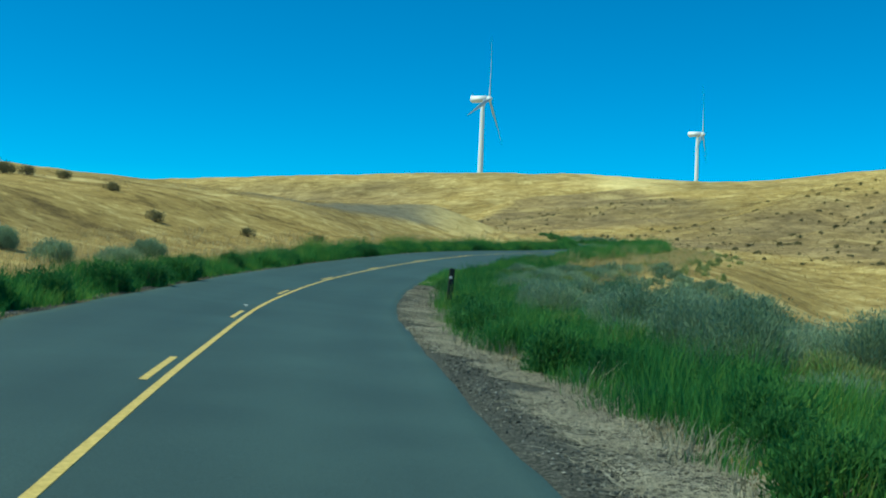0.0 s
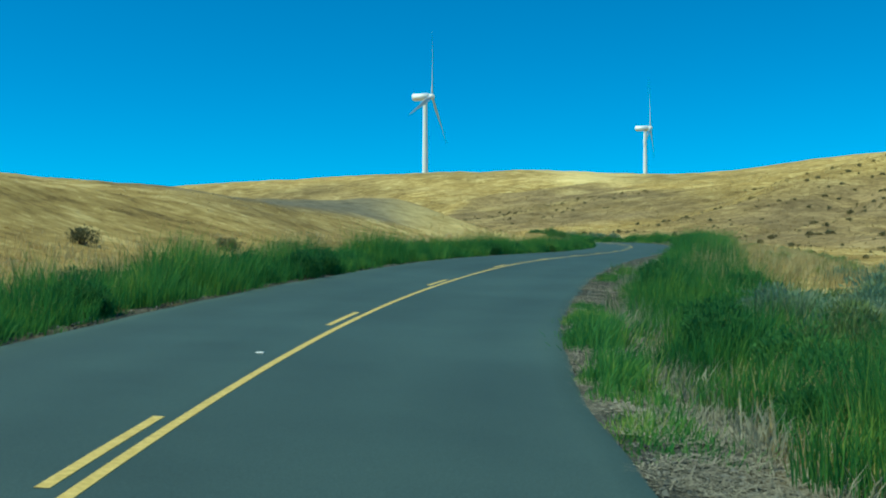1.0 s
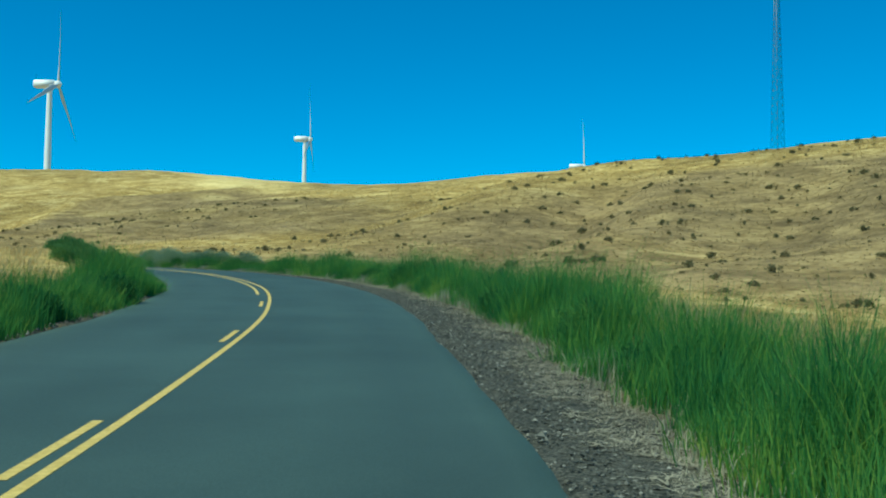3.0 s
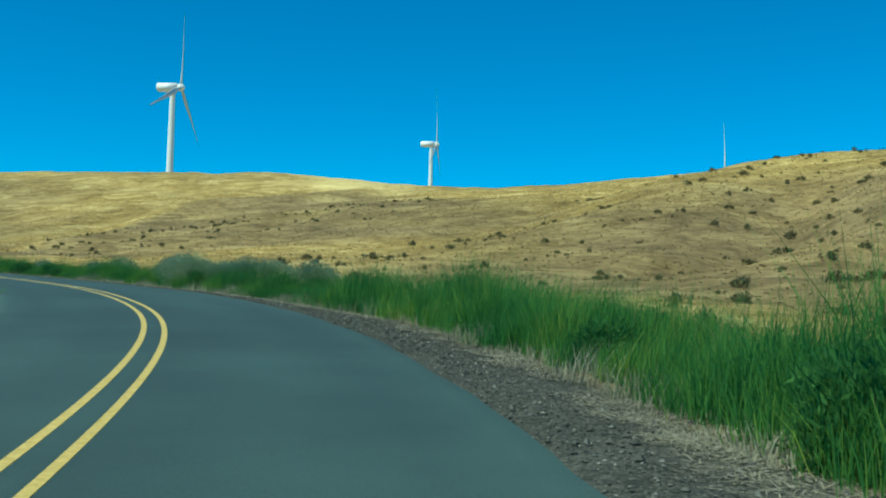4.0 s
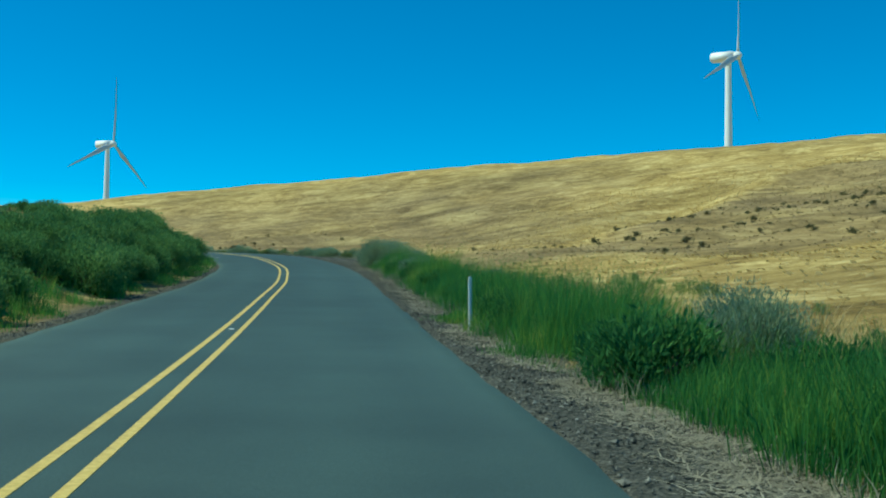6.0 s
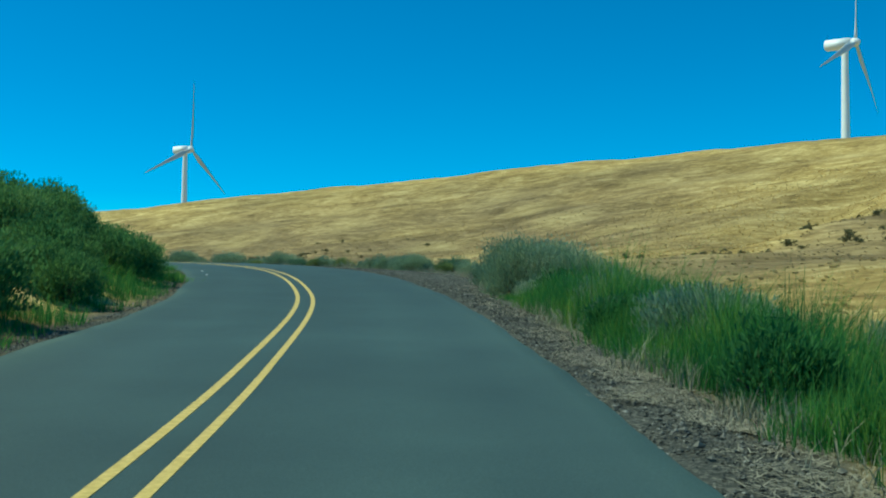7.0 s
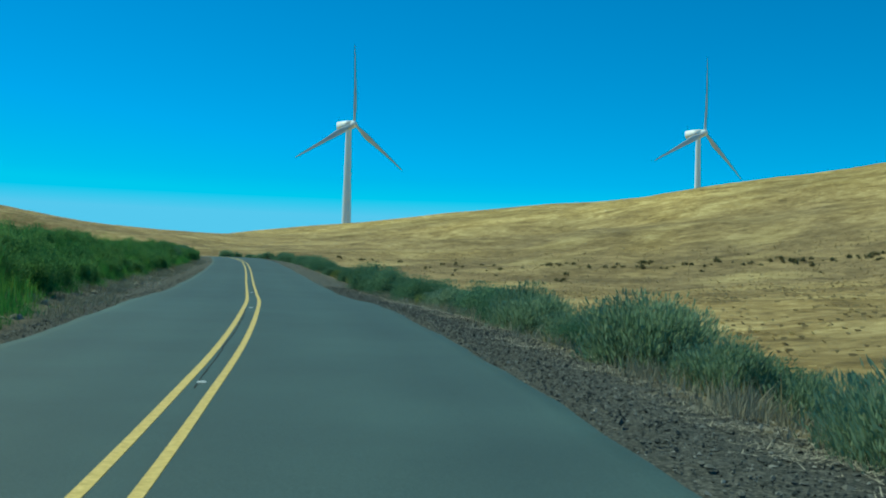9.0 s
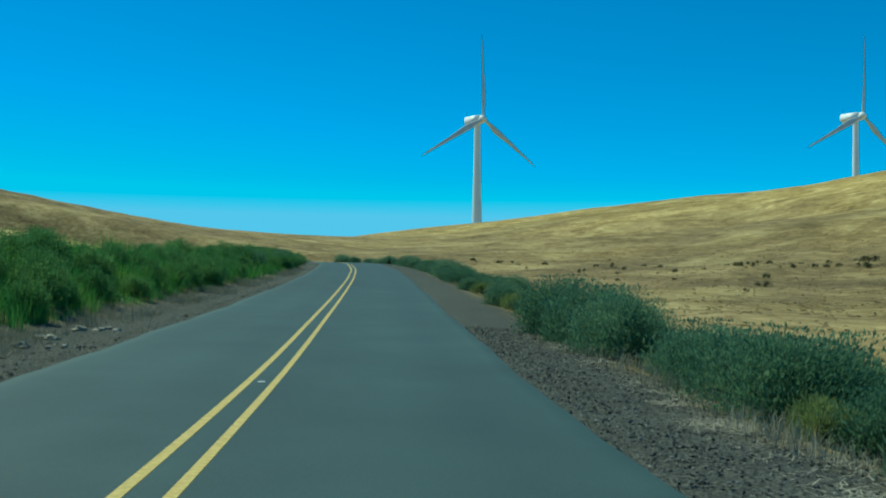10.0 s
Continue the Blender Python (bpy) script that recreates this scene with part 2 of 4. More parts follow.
def spline(points, step):
    """Even points along a smooth curve through the given ones."""
    pts = np.array(points, float)
    tan = np.gradient(pts, axis=0)
    u = np.linspace(0, 1, 25)[:-1, None]
    run = np.concatenate([(2 * u**3 - 3 * u**2 + 1) * pts[i] + (u**3 - 2 * u**2 + u) * tan[i] + (3 * u**2 - 2 * u**3) * pts[i + 1] + (u**3 - u**2) * tan[i + 1] for i in range(len(pts) - 1)] + [pts[-1:]])
    s = np.concatenate([[0], np.cumsum(np.linalg.norm(np.diff(run, axis=0), axis=1))])
    even = np.arange(0, s[-1], step)
    return np.stack([np.interp(even, s, run[:, k]) for k in range(3)], 1)


LINE = spline(ROAD, 0.5)
WAY = np.gradient(LINE, axis=0)
WAY /= np.linalg.norm(WAY[:, :2], axis=1)[:, None]
SIDE = np.stack([WAY[:, 1], -WAY[:, 0]], 1)      # unit vector to the right
BANK = np.interp(np.arange(len(LINE)) * 0.5, [0, 45, 100, 135, 165, 180, 205, 250, 300, 320, 345, 365, 385, 420], [0.040, 0.045, 0.045, 0.035, 0.010, -0.005, -0.015, 0.0, 0.0, -0.015, -0.015, 0.0, 0.015, 0.0])   # crossfall, metres up per metre to the left


def along(s, d, up=0.0):
    """Places on the road: s metres along, d metres right of the yellow line."""
    i = np.clip(np.asarray(s, float) / 0.5, 0, len(LINE) - 1.001)
    k, f = i.astype(int), (i % 1)
    at = lambda a: a[k] * (1 - f)[..., None] + a[k + 1] * f[..., None] if a.ndim > 1 else a[k] * (1 - f) + a[k + 1] * f
    base, side, bank = at(LINE), at(SIDE), at(BANK)
    d = np.broadcast_to(np.asarray(d, float), k.shape)
    return np.stack([base[..., 0] + side[..., 0] * d, base[..., 1] + side[..., 1] * d, base[..., 2] - bank * d + up], -1)


def beside(x, y):
    """Station, distance to the right and road level for places on the map."""
    x, y = np.ravel(x).astype(float), np.ravel(y).astype(float)
    s, d, z = np.zeros(len(x)), np.zeros(len(x)), np.zeros(len(x))
    for a in range(0, len(x), 4000):
        dx, dy = x[a:a + 4000, None] - LINE[None, :, 0], y[a:a + 4000, None] - LINE[None, :, 1]
        k = np.argmin(dx**2 + dy**2, 1)
        r = np.arange(len(k))
        ex, ey = dx[r, k], dy[r, k]
        f = np.clip(ex * WAY[k, 0] + ey * WAY[k, 1], -0.3, 0.3)
        s[a:a + 4000] = k * 0.5 + f
        d[a:a + 4000] = np.sign(ex * SIDE[k, 0] + ey * SIDE[k, 1]) * np.sqrt(np.maximum(ex**2 + ey**2 - f**2, 0))
        z[a:a + 4000] = LINE[k, 2] + f * WAY[k, 2]
    return s, d, z


BASE = (17.805, 0.04533, 0.04625)
# heights of broad swells, ninety-four metres apart, from west to east, row by row northwards
SWELLS = [
    -0.0, -0.1, -2.0, 1.4, 5.5, -20.9, -8.5, -0.5, -0.0, -0.0,
    -2.6, -5.7, -7.2, -4.7, -2.2, -12.0, -14.9, -10.1, -4.6, -0.0,
    6.2, 0.8, -2.6, 0.2, 2.4, -7.1, -5.0, -2.2, -0.4, 1.7,
    14.3, 8.0, 1.9, 3.4, -5.8, -9.6, 3.0, 2.8, 2.8, 4.4,
    17.0, 12.7, -0.1, 0.4, -6.0, -2.8, 3.9, 1.8, 4.9, 8.3,
    6.2, 4.7, -4.0, -6.5, -8.8, 2.6, -2.8, 0.5, 7.5, 10.6,
    -1.0, -3.6, -2.2, 0.4, 2.0, 7.3, -4.6, 6.1, 7.5, 7.5,
    7.1, 9.4, 6.7, 9.6, 7.4, 6.6, 3.2, 9.0, 2.9, 3.1,
    0.9, 0.6, -1.7, -1.1, -1.9, -1.3, -0.2, 0.3, -1.4, 2.0,
    -1.8, -1.5, -0.6, -0.5, -0.4, -0.3, -0.7, -1.2, -0.8, -1.4,
]
HILLS = [(-400 + 94 * (k % 10), -50 + 94 * (k // 10), 76.0, h) for k, h in enumerate(SWELLS)]


def smooth(a, b, v):
    t = np.clip((v - a) / (b - a), 0, 1)
    return t * t * (3 - 2 * t)


def wobble(x, y, size, seed=0.0):
    """Soft unevenness of the given wavelength, about -1 to 1."""
    k = 2 * math.pi / size
    return (np.sin(k * (x + 0.6 * y) + 1.3 + seed) + np.sin(k * (0.8 * y - 0.55 * x) * 1.31 + 4.1 * seed + 0.4) + np.sin(k * 1.83 * (0.9 * x + 0.35 * y) + 2.2 + seed) * 0.6) / 2.6


# spurs with a gully along their far side: from, to, height of the spur, depth of the gully, width
CREASES = [
    (12, 342, 38, 418, 1.4, 1.8, 7.0), (38, 418, 105, 438, 1.7, 2.0, 9.0), (72, 214, 126, 262, 1.3, 2.4, 6.5), (30, 310, 72, 352, 0.8, 1.5, 6.0), (96, 190, 150, 236, 0.8, 1.4, 9.0), (70, 262, 150, 330, 1.4, 2.0, 12.0),
    (-130, 424, -60, 440, 0.7, 1.2, 8.0), (-230, 470, -90, 486, 0.8, 1.3, 12.0), (-60, 452, 30, 470, 0.7, 1.1, 13.0), (40, 500, 105, 545, 1.2, 1.2, 16.0),
]


def hills(x, y):
    z = BASE[0] + BASE[1] * x + BASE[2] * y
    for cx, cy, r, h in HILLS:
        z = z + h * np.exp(-((x - cx)**2 + (y - cy)**2) / (2.0 * r * r))
    z = z + 3.0 * np.exp(-(((x - 8) / 17.0)**2 + ((y - 162) / 12.0)**2))       # rise inside the bend
    z = z + 1.2 * np.exp(-(((x + 16) / 18.0)**2 + ((y - 279) / 15.0)**2))      # knoll beside the cutting
    for x0, y0, x1, y1, crest, gully, wide in CREASES:
        run = math.hypot(x1 - x0, y1 - y0)
        t, nrm = ((x - x0) * (x1 - x0) + (y - y0) * (y1 - y0)) / run, ((y - y0) * (x1 - x0) - (x - x0) * (y1 - y0)) / run
        nrm = nrm + 3.0 * np.sin(t * 0.07)
        span = smooth(-12, 10, t) * (1 - smooth(run - 10, run + 14, t))
        z = z + span * (crest * np.exp(-(nrm / wide)**2) - gully * np.exp(-((nrm - 1.8 * wide) / wide)**2))
    z = z + 0.7 * wobble(x, y, 95, 1.0) * smooth(60, 130, np.hypot(x - 5, y - 120))
    # low country out to the horizon beyond the ridges
    return z + (-25 - z) * smooth(1150, 2400, np.hypot(x, y - 250))


def verge(s, d):
    """Ground beside the road, above road level: shoulder, fall or bank, by side and station."""
    e = np.where(d > 0, d - RIGHT, -d - LEFT)
    room = np.where(d > 0, edge_right(s), edge_left(s))
    fall = smooth(296, 345, s)
    right = -0.10 * smooth(0, 2.2, e) - (0.25 + 1.3 * fall) * smooth(room - 0.2, room + 4.2, e)
    rise = np.interp(s, [0, 170, 186, 200, 216, 255, 290, 318, 335, 352, 372, 425, 470], [0.2, 0.2, 0.8, 1.3, 0.5, 0.6, 1.7, 1.7, 1.1, 3.2, 1.7, 1.4, 0.6])
    left = -0.12 * smooth(0, 1.2, e) + rise * smooth(room + 0.1, room + 4.6, e)
    return np.where(d > 0, right, left), e


def ground(x, y):
    x, y = np.asarray(x, float), np.asarray(y, float)
    s, d, z = beside(x, y)
    lift, e = verge(s, d)
    bank = np.interp(s, np.arange(len(LINE)) * 0.5, BANK)
    near = z - bank * np.clip(d, -LEFT - 1.0, RIGHT + 1.0) + lift
    far = hills(x.ravel(), y.ravel()) + 0.30 * wobble(x.ravel(), y.ravel(), 27) + 0.10 * wobble(x.ravel(), y.ravel(), 7.3, 2)
    w = smooth(6.0, 24.0, e)
    out = near * (1 - w) + far * w
    out = np.where(e < 0.0, z - bank * d - 0.07, out)
    out = np.where((e >= 0) & (e < 0.25), (z - bank * d - 0.07) * (1 - e / 0.25) + out * (e / 0.25), out)
    return out.reshape(x.shape)


# ---- helpers for building ----
def link(name, mesh, material, parent=None, label=""):
    ob = new(name, mesh)
    mesh.materials.append(material)
    if parent is not None:
        ob.parent = parent
    if label:
        ob["label"] = label
    return ob


def part(name, bm, material, parent, label="", smooth_faces=True):
    mesh = bpy.data.meshes.new(name)
    bmesh.ops.recalc_face_normals(bm, faces=bm.faces)
    bm.to_mesh(mesh)
    bm.free()
    for f in mesh.polygons:
        f.use_smooth = smooth_faces
    return link(name, mesh, material, parent, label)


def triangles(name, verts, tris, smooth_faces=False):
    """A mesh from arrays of corners and triangles."""
    mesh = bpy.data.meshes.new(name)
    verts, tris = np.ascontiguousarray(verts, np.float32), np.ascontiguousarray(tris, np.int32)
    mesh.vertices.add(len(verts))
    mesh.vertices.foreach_set("co", verts.ravel())
    mesh.loops.add(tris.size)
    mesh.loops.foreach_set("vertex_index", tris.ravel())
    mesh.polygons.add(len(tris))
    mesh.polygons.foreach_set("loop_start", np.arange(0, tris.size, 3, dtype=np.int32))
    mesh.polygons.foreach_set("use_smooth", np.full(len(tris), smooth_faces))
    mesh.update(calc_edges=True)
    return mesh


def grid_tris(rows, cols):
    i = np.arange(rows * cols).reshape(rows, cols)
    a, b, c, d = i[:-1, :-1].ravel(), i[:-1, 1:].ravel(), i[1:, 1:].ravel(), i[1:, :-1].ravel()
    return np.concatenate([np.stack([a, b, c], 1), np.stack([a, c, d], 1)])


def thing(name, m, label, category, group=""):
    ob = new(name)
    ob.matrix_world = m
    return tagged(ob, label, category, group)


# ---- ground: one sheet to the horizon ----
def axis(fine_a, fine_b, step, out, growth=1.13):
    a = list(np.arange(fine_a, fine_b, step))
    d, lo, hi = step, [a[0]], [a[-1]]
    while lo[-1] > -out or hi[-1] < out:
        d *= growth
        lo.append(lo[-1] - d)
        hi.append(hi[-1] + d)
    return np.array(lo[:0:-1] + a + hi[1:])


GX, GY = np.meshgrid(axis(-150, 90, 0.7, 2600, 1.09), axis(-12, 402, 0.7, 2600, 1.09))
GZ = ground(GX, GY)
terrain = triangles("ground", np.stack([GX.ravel(), GY.ravel(), GZ.ravel()], 1), grid_tris(*GX.shape), True)
g_s, g_d, _ = beside(GX, GY)
g_e = np.where(g_d > 0, g_d - RIGHT, -g_d - LEFT)
gx, gy = GX.ravel(), GY.ravel()
spur = smooth(-3, 4, gx - np.interp(gy, [300, 335, 370, 415, 432], [-6, 8, 22, 35, 62])) * (1 - smooth(424, 440, gy)) * smooth(288, 304, gy) * (1 - smooth(78, 100, gx))
brown = 0.95 * np.exp(-(((gx - 112) / 72)**2 + ((gy - 222) / 64)**2)**4) + 0.85 * spur + 0.75 * smooth(25, -25, gx) * smooth(300, 350, gy) * (1 - smooth(480, 560, gy)) * (g_d > 0) + 0.3 * np.exp(-(((gx + 110) / 80)**2 + ((gy - 425) / 30)**2)**2) + 0.2 * wobble(gx, gy, 60) + 0.14 * wobble(gx, gy, 21, 2.0) + 0.35 * smooth(330, 300, gy) * smooth(60, 20, np.abs(gx + 20)) * smooth(250, 275, gy) * (g_d < 0)
f_u, f_v = (gx + 7) * 0.40 + (gy - 141) * 0.917, (gx + 7) * 0.917 - (gy - 141) * 0.40
fallow = 0.95 * np.exp(-((f_u / 25)**2 + (f_v / 8.5)**2)**3) + 0.75 * np.exp(-(((gx + 62) / 34)**2 + ((gy - 300) / 26)**2)**2)
ripe = np.exp(-(((gx - 91) / 16)**2 + ((gy - 462) / 36)**2)**2) + 0.9 * np.exp(-(((gx - 104) / 26)**2 + ((gy - 520) / 26)**2)**2) + 0.7 * np.exp(-(((gx - 9) / 8)**2 + ((gy - 152) / 14)**2)**2) + 0.55 * np.clip(wobble(gx, gy, 37, 3.0) - 0.2, 0, 1) * smooth(300, 400, gy)
g_room = np.where(g_d > 0, edge_right(g_s), edge_left(g_s) + 0.6 * smooth(360, 380, g_s))
shoulder = 1 - smooth(0.0, 0.9, g_e - g_room + 0.3 * wobble(gx, gy, 3.1))
cover = np.stack([np.clip(brown, 0, 1), np.clip(fallow, 0, 1), shoulder, np.clip(ripe, 0, 1)], 1).astype(np.float32)
terrain.attributes.new("cover", "FLOAT_COLOR", "POINT").data.foreach_set("color", cover.ravel())
tagged(link("ground", terrain, HILL), "rolling hills of sun-dried straw-coloured grass and bare earth", "ground", kind="structure")


# ---- road ----
def ribbon(name, s, d0, d1, up, material, thick=0.0, parent=None, cols=2):
    """A strip along the road between two distances right of the yellow line, with edges turned down."""
    s = np.asarray(s, float)
    ds = np.linspace(0, 1, cols)
    verts = [along(s, d0 + (d1 - d0) * k, up) for k in ds]
    if thick:
        verts = [along(s, d0 - 0.003, up - thick)] + verts + [along(s, d1 + 0.003, up - thick)]
    v = np.stack(verts, 1)
    t = grid_tris(v.shape[0], v.shape[1])
    return link(name, triangles(name, v.reshape(-1, 3), t, False), material, parent)


S_END = len(LINE) * 0.5 - 2
stations = np.arange(0, S_END, 1.0)
road_edge = lambda s, k: 0.04 * np.sin(s * 0.31 + k) + 0.03 * np.sin(s * 0.83 + 2 * k) + 0.02 * np.sin(s * 2.1 + k)
widened = lambda s: 0.20 * smooth(88, 96, s) * (1 - smooth(122, 134, s)) + 0.12 * smooth(162, 170, s) * (1 - smooth(182, 196, s)) - 0.12 * np.exp(-((s - 36) / 8)**2) - 0.15 * np.exp(-((s - 232) / 8)**2)
cross = np.linspace(0, 1, 29)
rv = np.stack([along(stations, (-LEFT + road_edge(stations, 1.0)) * (1 - k) + (RIGHT + road_edge(stations, 4.0) + widened(stations)) * k, 0.0) for k in cross], 1)
lip = [np.stack([along(stations, -LEFT - 0.2, -0.12), ], 1), rv, np.stack([along(stations, RIGHT + 0.2 + widened(stations), -0.12)], 1)]
rv = np.concatenate(lip, 1)
road_mesh = triangles("road", rv.reshape(-1, 3), grid_tris(*rv.shape[:2]), True)
road_mesh.attributes.new("across", "FLOAT", "POINT").data.foreach_set("value", np.tile(np.concatenate([[0.0], cross, [1.0]]), len(stations)).astype(np.float32))
tagged(link("road", road_mesh, ASPHALT), "two-lane grey-green asphalt road winding uphill", "road", kind="structure")


def line_part(name, s0, s1, d, width=0.092, up=0.005, material=YELLOW):
    s = np.arange(s0, s1 + 0.01, min(0.5, (s1 - s0) / 2))
    return ribbon(name, s, d - width / 2, d + width / 2, up, material, 0.004)


DASHES = [42.1 + 10.8 * k for k in range(13)]
tagged(line_part("centre_line_solid", 1, S_END - 1, 0.0), "solid yellow centre line painted on the asphalt", "road marking", "yellow centre lines", "structure")
second = np.arange(DASHES[-1] + 6.9, S_END - 0.9, 0.5)
tagged(ribbon("centre_line_solid", second, -0.405, -0.309, 0.005, YELLOW, 0.004), "second solid yellow centre line, slightly worn", "road marking", "yellow centre lines", "structure")
for s in DASHES:
    tagged(line_part("centre_line_dash", s, s + 2.70, -0.21), "short yellow dash beside the solid line", "road marking", "yellow dashes", "structure")


# ---- wind turbines ----
def ring_solid(rings, cap=True):
    """A closed skin over rings of points, each a list of corners."""
    bm = bmesh.new()
    made = [[bm.verts.new(c) for c in r] for r in rings]
    for a, b in zip(made, made[1:]):
        for i in range(len(a)):
            bm.faces.new((a[i], a[(i + 1) % len(a)], b[(i + 1) % len(a)], b[i]))
    if cap:
        bm.faces.new(made[0][::-1])
        bm.faces.new(made[-1])
    return bm


def circle(z, r, n=20):
    return [(r * math.cos(2 * math.pi * i / n), r * math.sin(2 * math.pi * i / n), z) for i in range(n)]


def blade_mesh(length):
    """A twisted, tapering blade along +z with its wide root section near the hub."""
    rings = []
    for k in range(15):
        u = k / 14
        chord = np.interp(u, [0, 0.06, 0.20, 0.55, 0.92, 1.0], [0.9, 0.95, 1.95, 1.15, 0.55, 0.16])
        thick = np.interp(u, [0, 0.06, 0.20, 0.6, 1.0], [0.9, 0.85, 0.46, 0.20, 0.04])
        twist = radians(np.interp(u, [0, 0.2, 1.0], [18, 14, 0]))
        ring = []
        for i in range(10):
            w = 2 * math.pi * i / 10
            x, y = chord * (0.5 * math.cos(w) - 0.12 * min(1, u * 5)), thick * 0.5 * math.sin(w)
            ring.append((x * math.cos(twist) - y * math.sin(twist), x * math.sin(twist) + y * math.cos(twist) - 0.9 * u * u, 0.7 + u * (length - 0.7)))
        rings.append(ring)
    return ring_solid(rings)


def wind_turbine(x, y, hub, axis_az, phase, label, size=1.85):
    """Tubular tower, box nacelle and three blades; the rotor looks along axis_az."""
    z = float(ground(np.array([x]), np.array([y]))[0])
    tall = hub - z
    t = thing("wind_turbine", pose(x, y, z - 0.3), label, "wind turbine", "wind farm on the ridge")
    part("foundation", ring_solid([circle(0, 6.0), circle(0.7, 5.6)]), STONE, t, "round concrete foundation", False)
    for k in range(3):
        a, b = k / 3, (k + 1) / 3
        lo, hi = 0.4 + a * (tall - 1.6), 0.4 + b * (tall - 1.6)
        wide = lambda z: 2.45 - 0.95 * (z - 0.4) / (tall - 1.6)
        part("tower_section", ring_solid([circle(z, wide(z) + w) for z, w in ((lo, 0.03), (lo + 0.12, 0.03), (lo + 0.13, 0), (lo + 0.3, 0), (hi - 0.3, 0), (hi - 0.02, 0))], False), STEEL_WHITE, t)
    turn = Matrix.Rotation(radians(-axis_az), 4, "Z")          # local +y becomes the rotor's axis
    bm = bmesh.new()
    bmesh.ops.create_cube(bm, size=1, matrix=Matrix.Translation((0, -1.6, 0)) @ Matrix.Diagonal((2.5, 6.6, 2.5, 1)))
    bmesh.ops.bevel(bm, geom=bm.edges[:], offset=0.32, segments=3, affect="EDGES")
    n = part("nacelle", bm, STEEL_WHITE, t, "white box-shaped nacelle")
    at = Matrix.Translation((0, 0, tall)) @ turn @ Matrix.Scale(size, 4)
    n.matrix_basis = at
    bm = bmesh.new()
    bmesh.ops.create_cone(bm, cap_ends=True, segments=8, radius1=0.05, radius2=0.03, depth=1.5, matrix=Matrix.Translation((0.5, -4.2, 1.9)))
    part("wind_vane", bm, GALVANISED, n)
    cone = ring_solid([[(r * math.cos(2 * math.pi * i / 20), d, r * math.sin(2 * math.pi * i / 20)) for i in range(20)] for d, r in ((1.7, 1.0), (2.2, 1.15), (3.0, 1.0), (3.6, 0.6), (3.85, 0.15))])
    hub_part = part("hub", cone, STEEL_WHITE, t, "rounded white hub")
    hub_part.matrix_basis = at
    for k in range(3):
        b = part("blade", blade_mesh(25.0), BLADE_GREY, t, "long grey-white rotor blade")
        b.matrix_basis = at @ Matrix.Translation((0, 2.6, 0)) @ Matrix.Rotation(radians(phase + 120 * k), 4, "Y")
    return t


wind_turbine(42.5, 771.5, 135.6, 112, -6, "tall white three-bladed wind turbine standing beyond the grassy ridge")
wind_turbine(261.3, 1020.9, 154.2, 112, 0, "white three-bladed wind turbine farther off behind a saddle in the hills")
wind_turbine(519.3, 997.6, 142.5, 112, 2, "white wind turbine with only nacelle and blades above the ridge")
wind_turbine(-355.3, 870.8, 113.4, 100, -4, "white three-bladed wind turbine rising behind the golden hillside")
wind_turbine(-424.9, 655.3, 97.4, 92, 0, "white three-bladed wind turbine beyond the crest of the road", 1.6)
wind_turbine(-536, 400, 84.0, 96, 105, "white three-bladed wind turbine far off on the western rise")


# ---- lattice mast ----
def strut(bm, a, b, r):
    a, b = Vector(a), Vector(b)
    m = Matrix.Translation((a + b) / 2) @ (b - a).to_track_quat("Z", "Y").to_matrix().to_4x4()
    bmesh.ops.create_cone(bm, cap_ends=True, segments=6, radius1=r, radius2=r, depth=(b - a).length, matrix=m)


def lattice_mast(x, y, tall):
    z = float(ground(np.array([x]), np.array([y]))[0])
    t = thing("lattice_mast", pose(x, y, z - 0.3, 0, 0, 20), "tall slender dark steel lattice radio mast on the hilltop", "mast")
    legs = [(math.cos(radians(90 + 120 * k)), math.sin(radians(90 + 120 * k))) for k in range(3)]
    wide = lambda h: 3.0 - 2.4 * h / tall
    for cx, cy in legs:
        bm = bmesh.new()
        strut(bm, (cx * wide(0), cy * wide(0), 0), (cx * wide(tall), cy * wide(tall), tall), 0.10)
        part("leg", bm, GALVANISED, t)
    h = 1.0
    while h < tall - 2:
        step = max(1.0, wide(h) * 1.25)
        bm = bmesh.new()
        for k in range(3):
            a, b = legs[k], legs[(k + 1) % 3]
            lo, hi = wide(h), wide(h + step)
            strut(bm, (a[0] * lo, a[1] * lo, h), (b[0] * hi, b[1] * hi, h + step), 0.05)
            strut(bm, (b[0] * lo, b[1] * lo, h), (a[0] * hi, a[1] * hi, h + step), 0.05)
            strut(bm, (a[0] * hi, a[1] * hi, h + step), (b[0] * hi, b[1] * hi, h + step), 0.045)
        part("bracing_panel", bm, GALVANISED, t)
        h += step
    return t


lattice_mast(301.7, 454.3, 84.0)


# ---- vegetation ----
rng = np.random.default_rng(7)


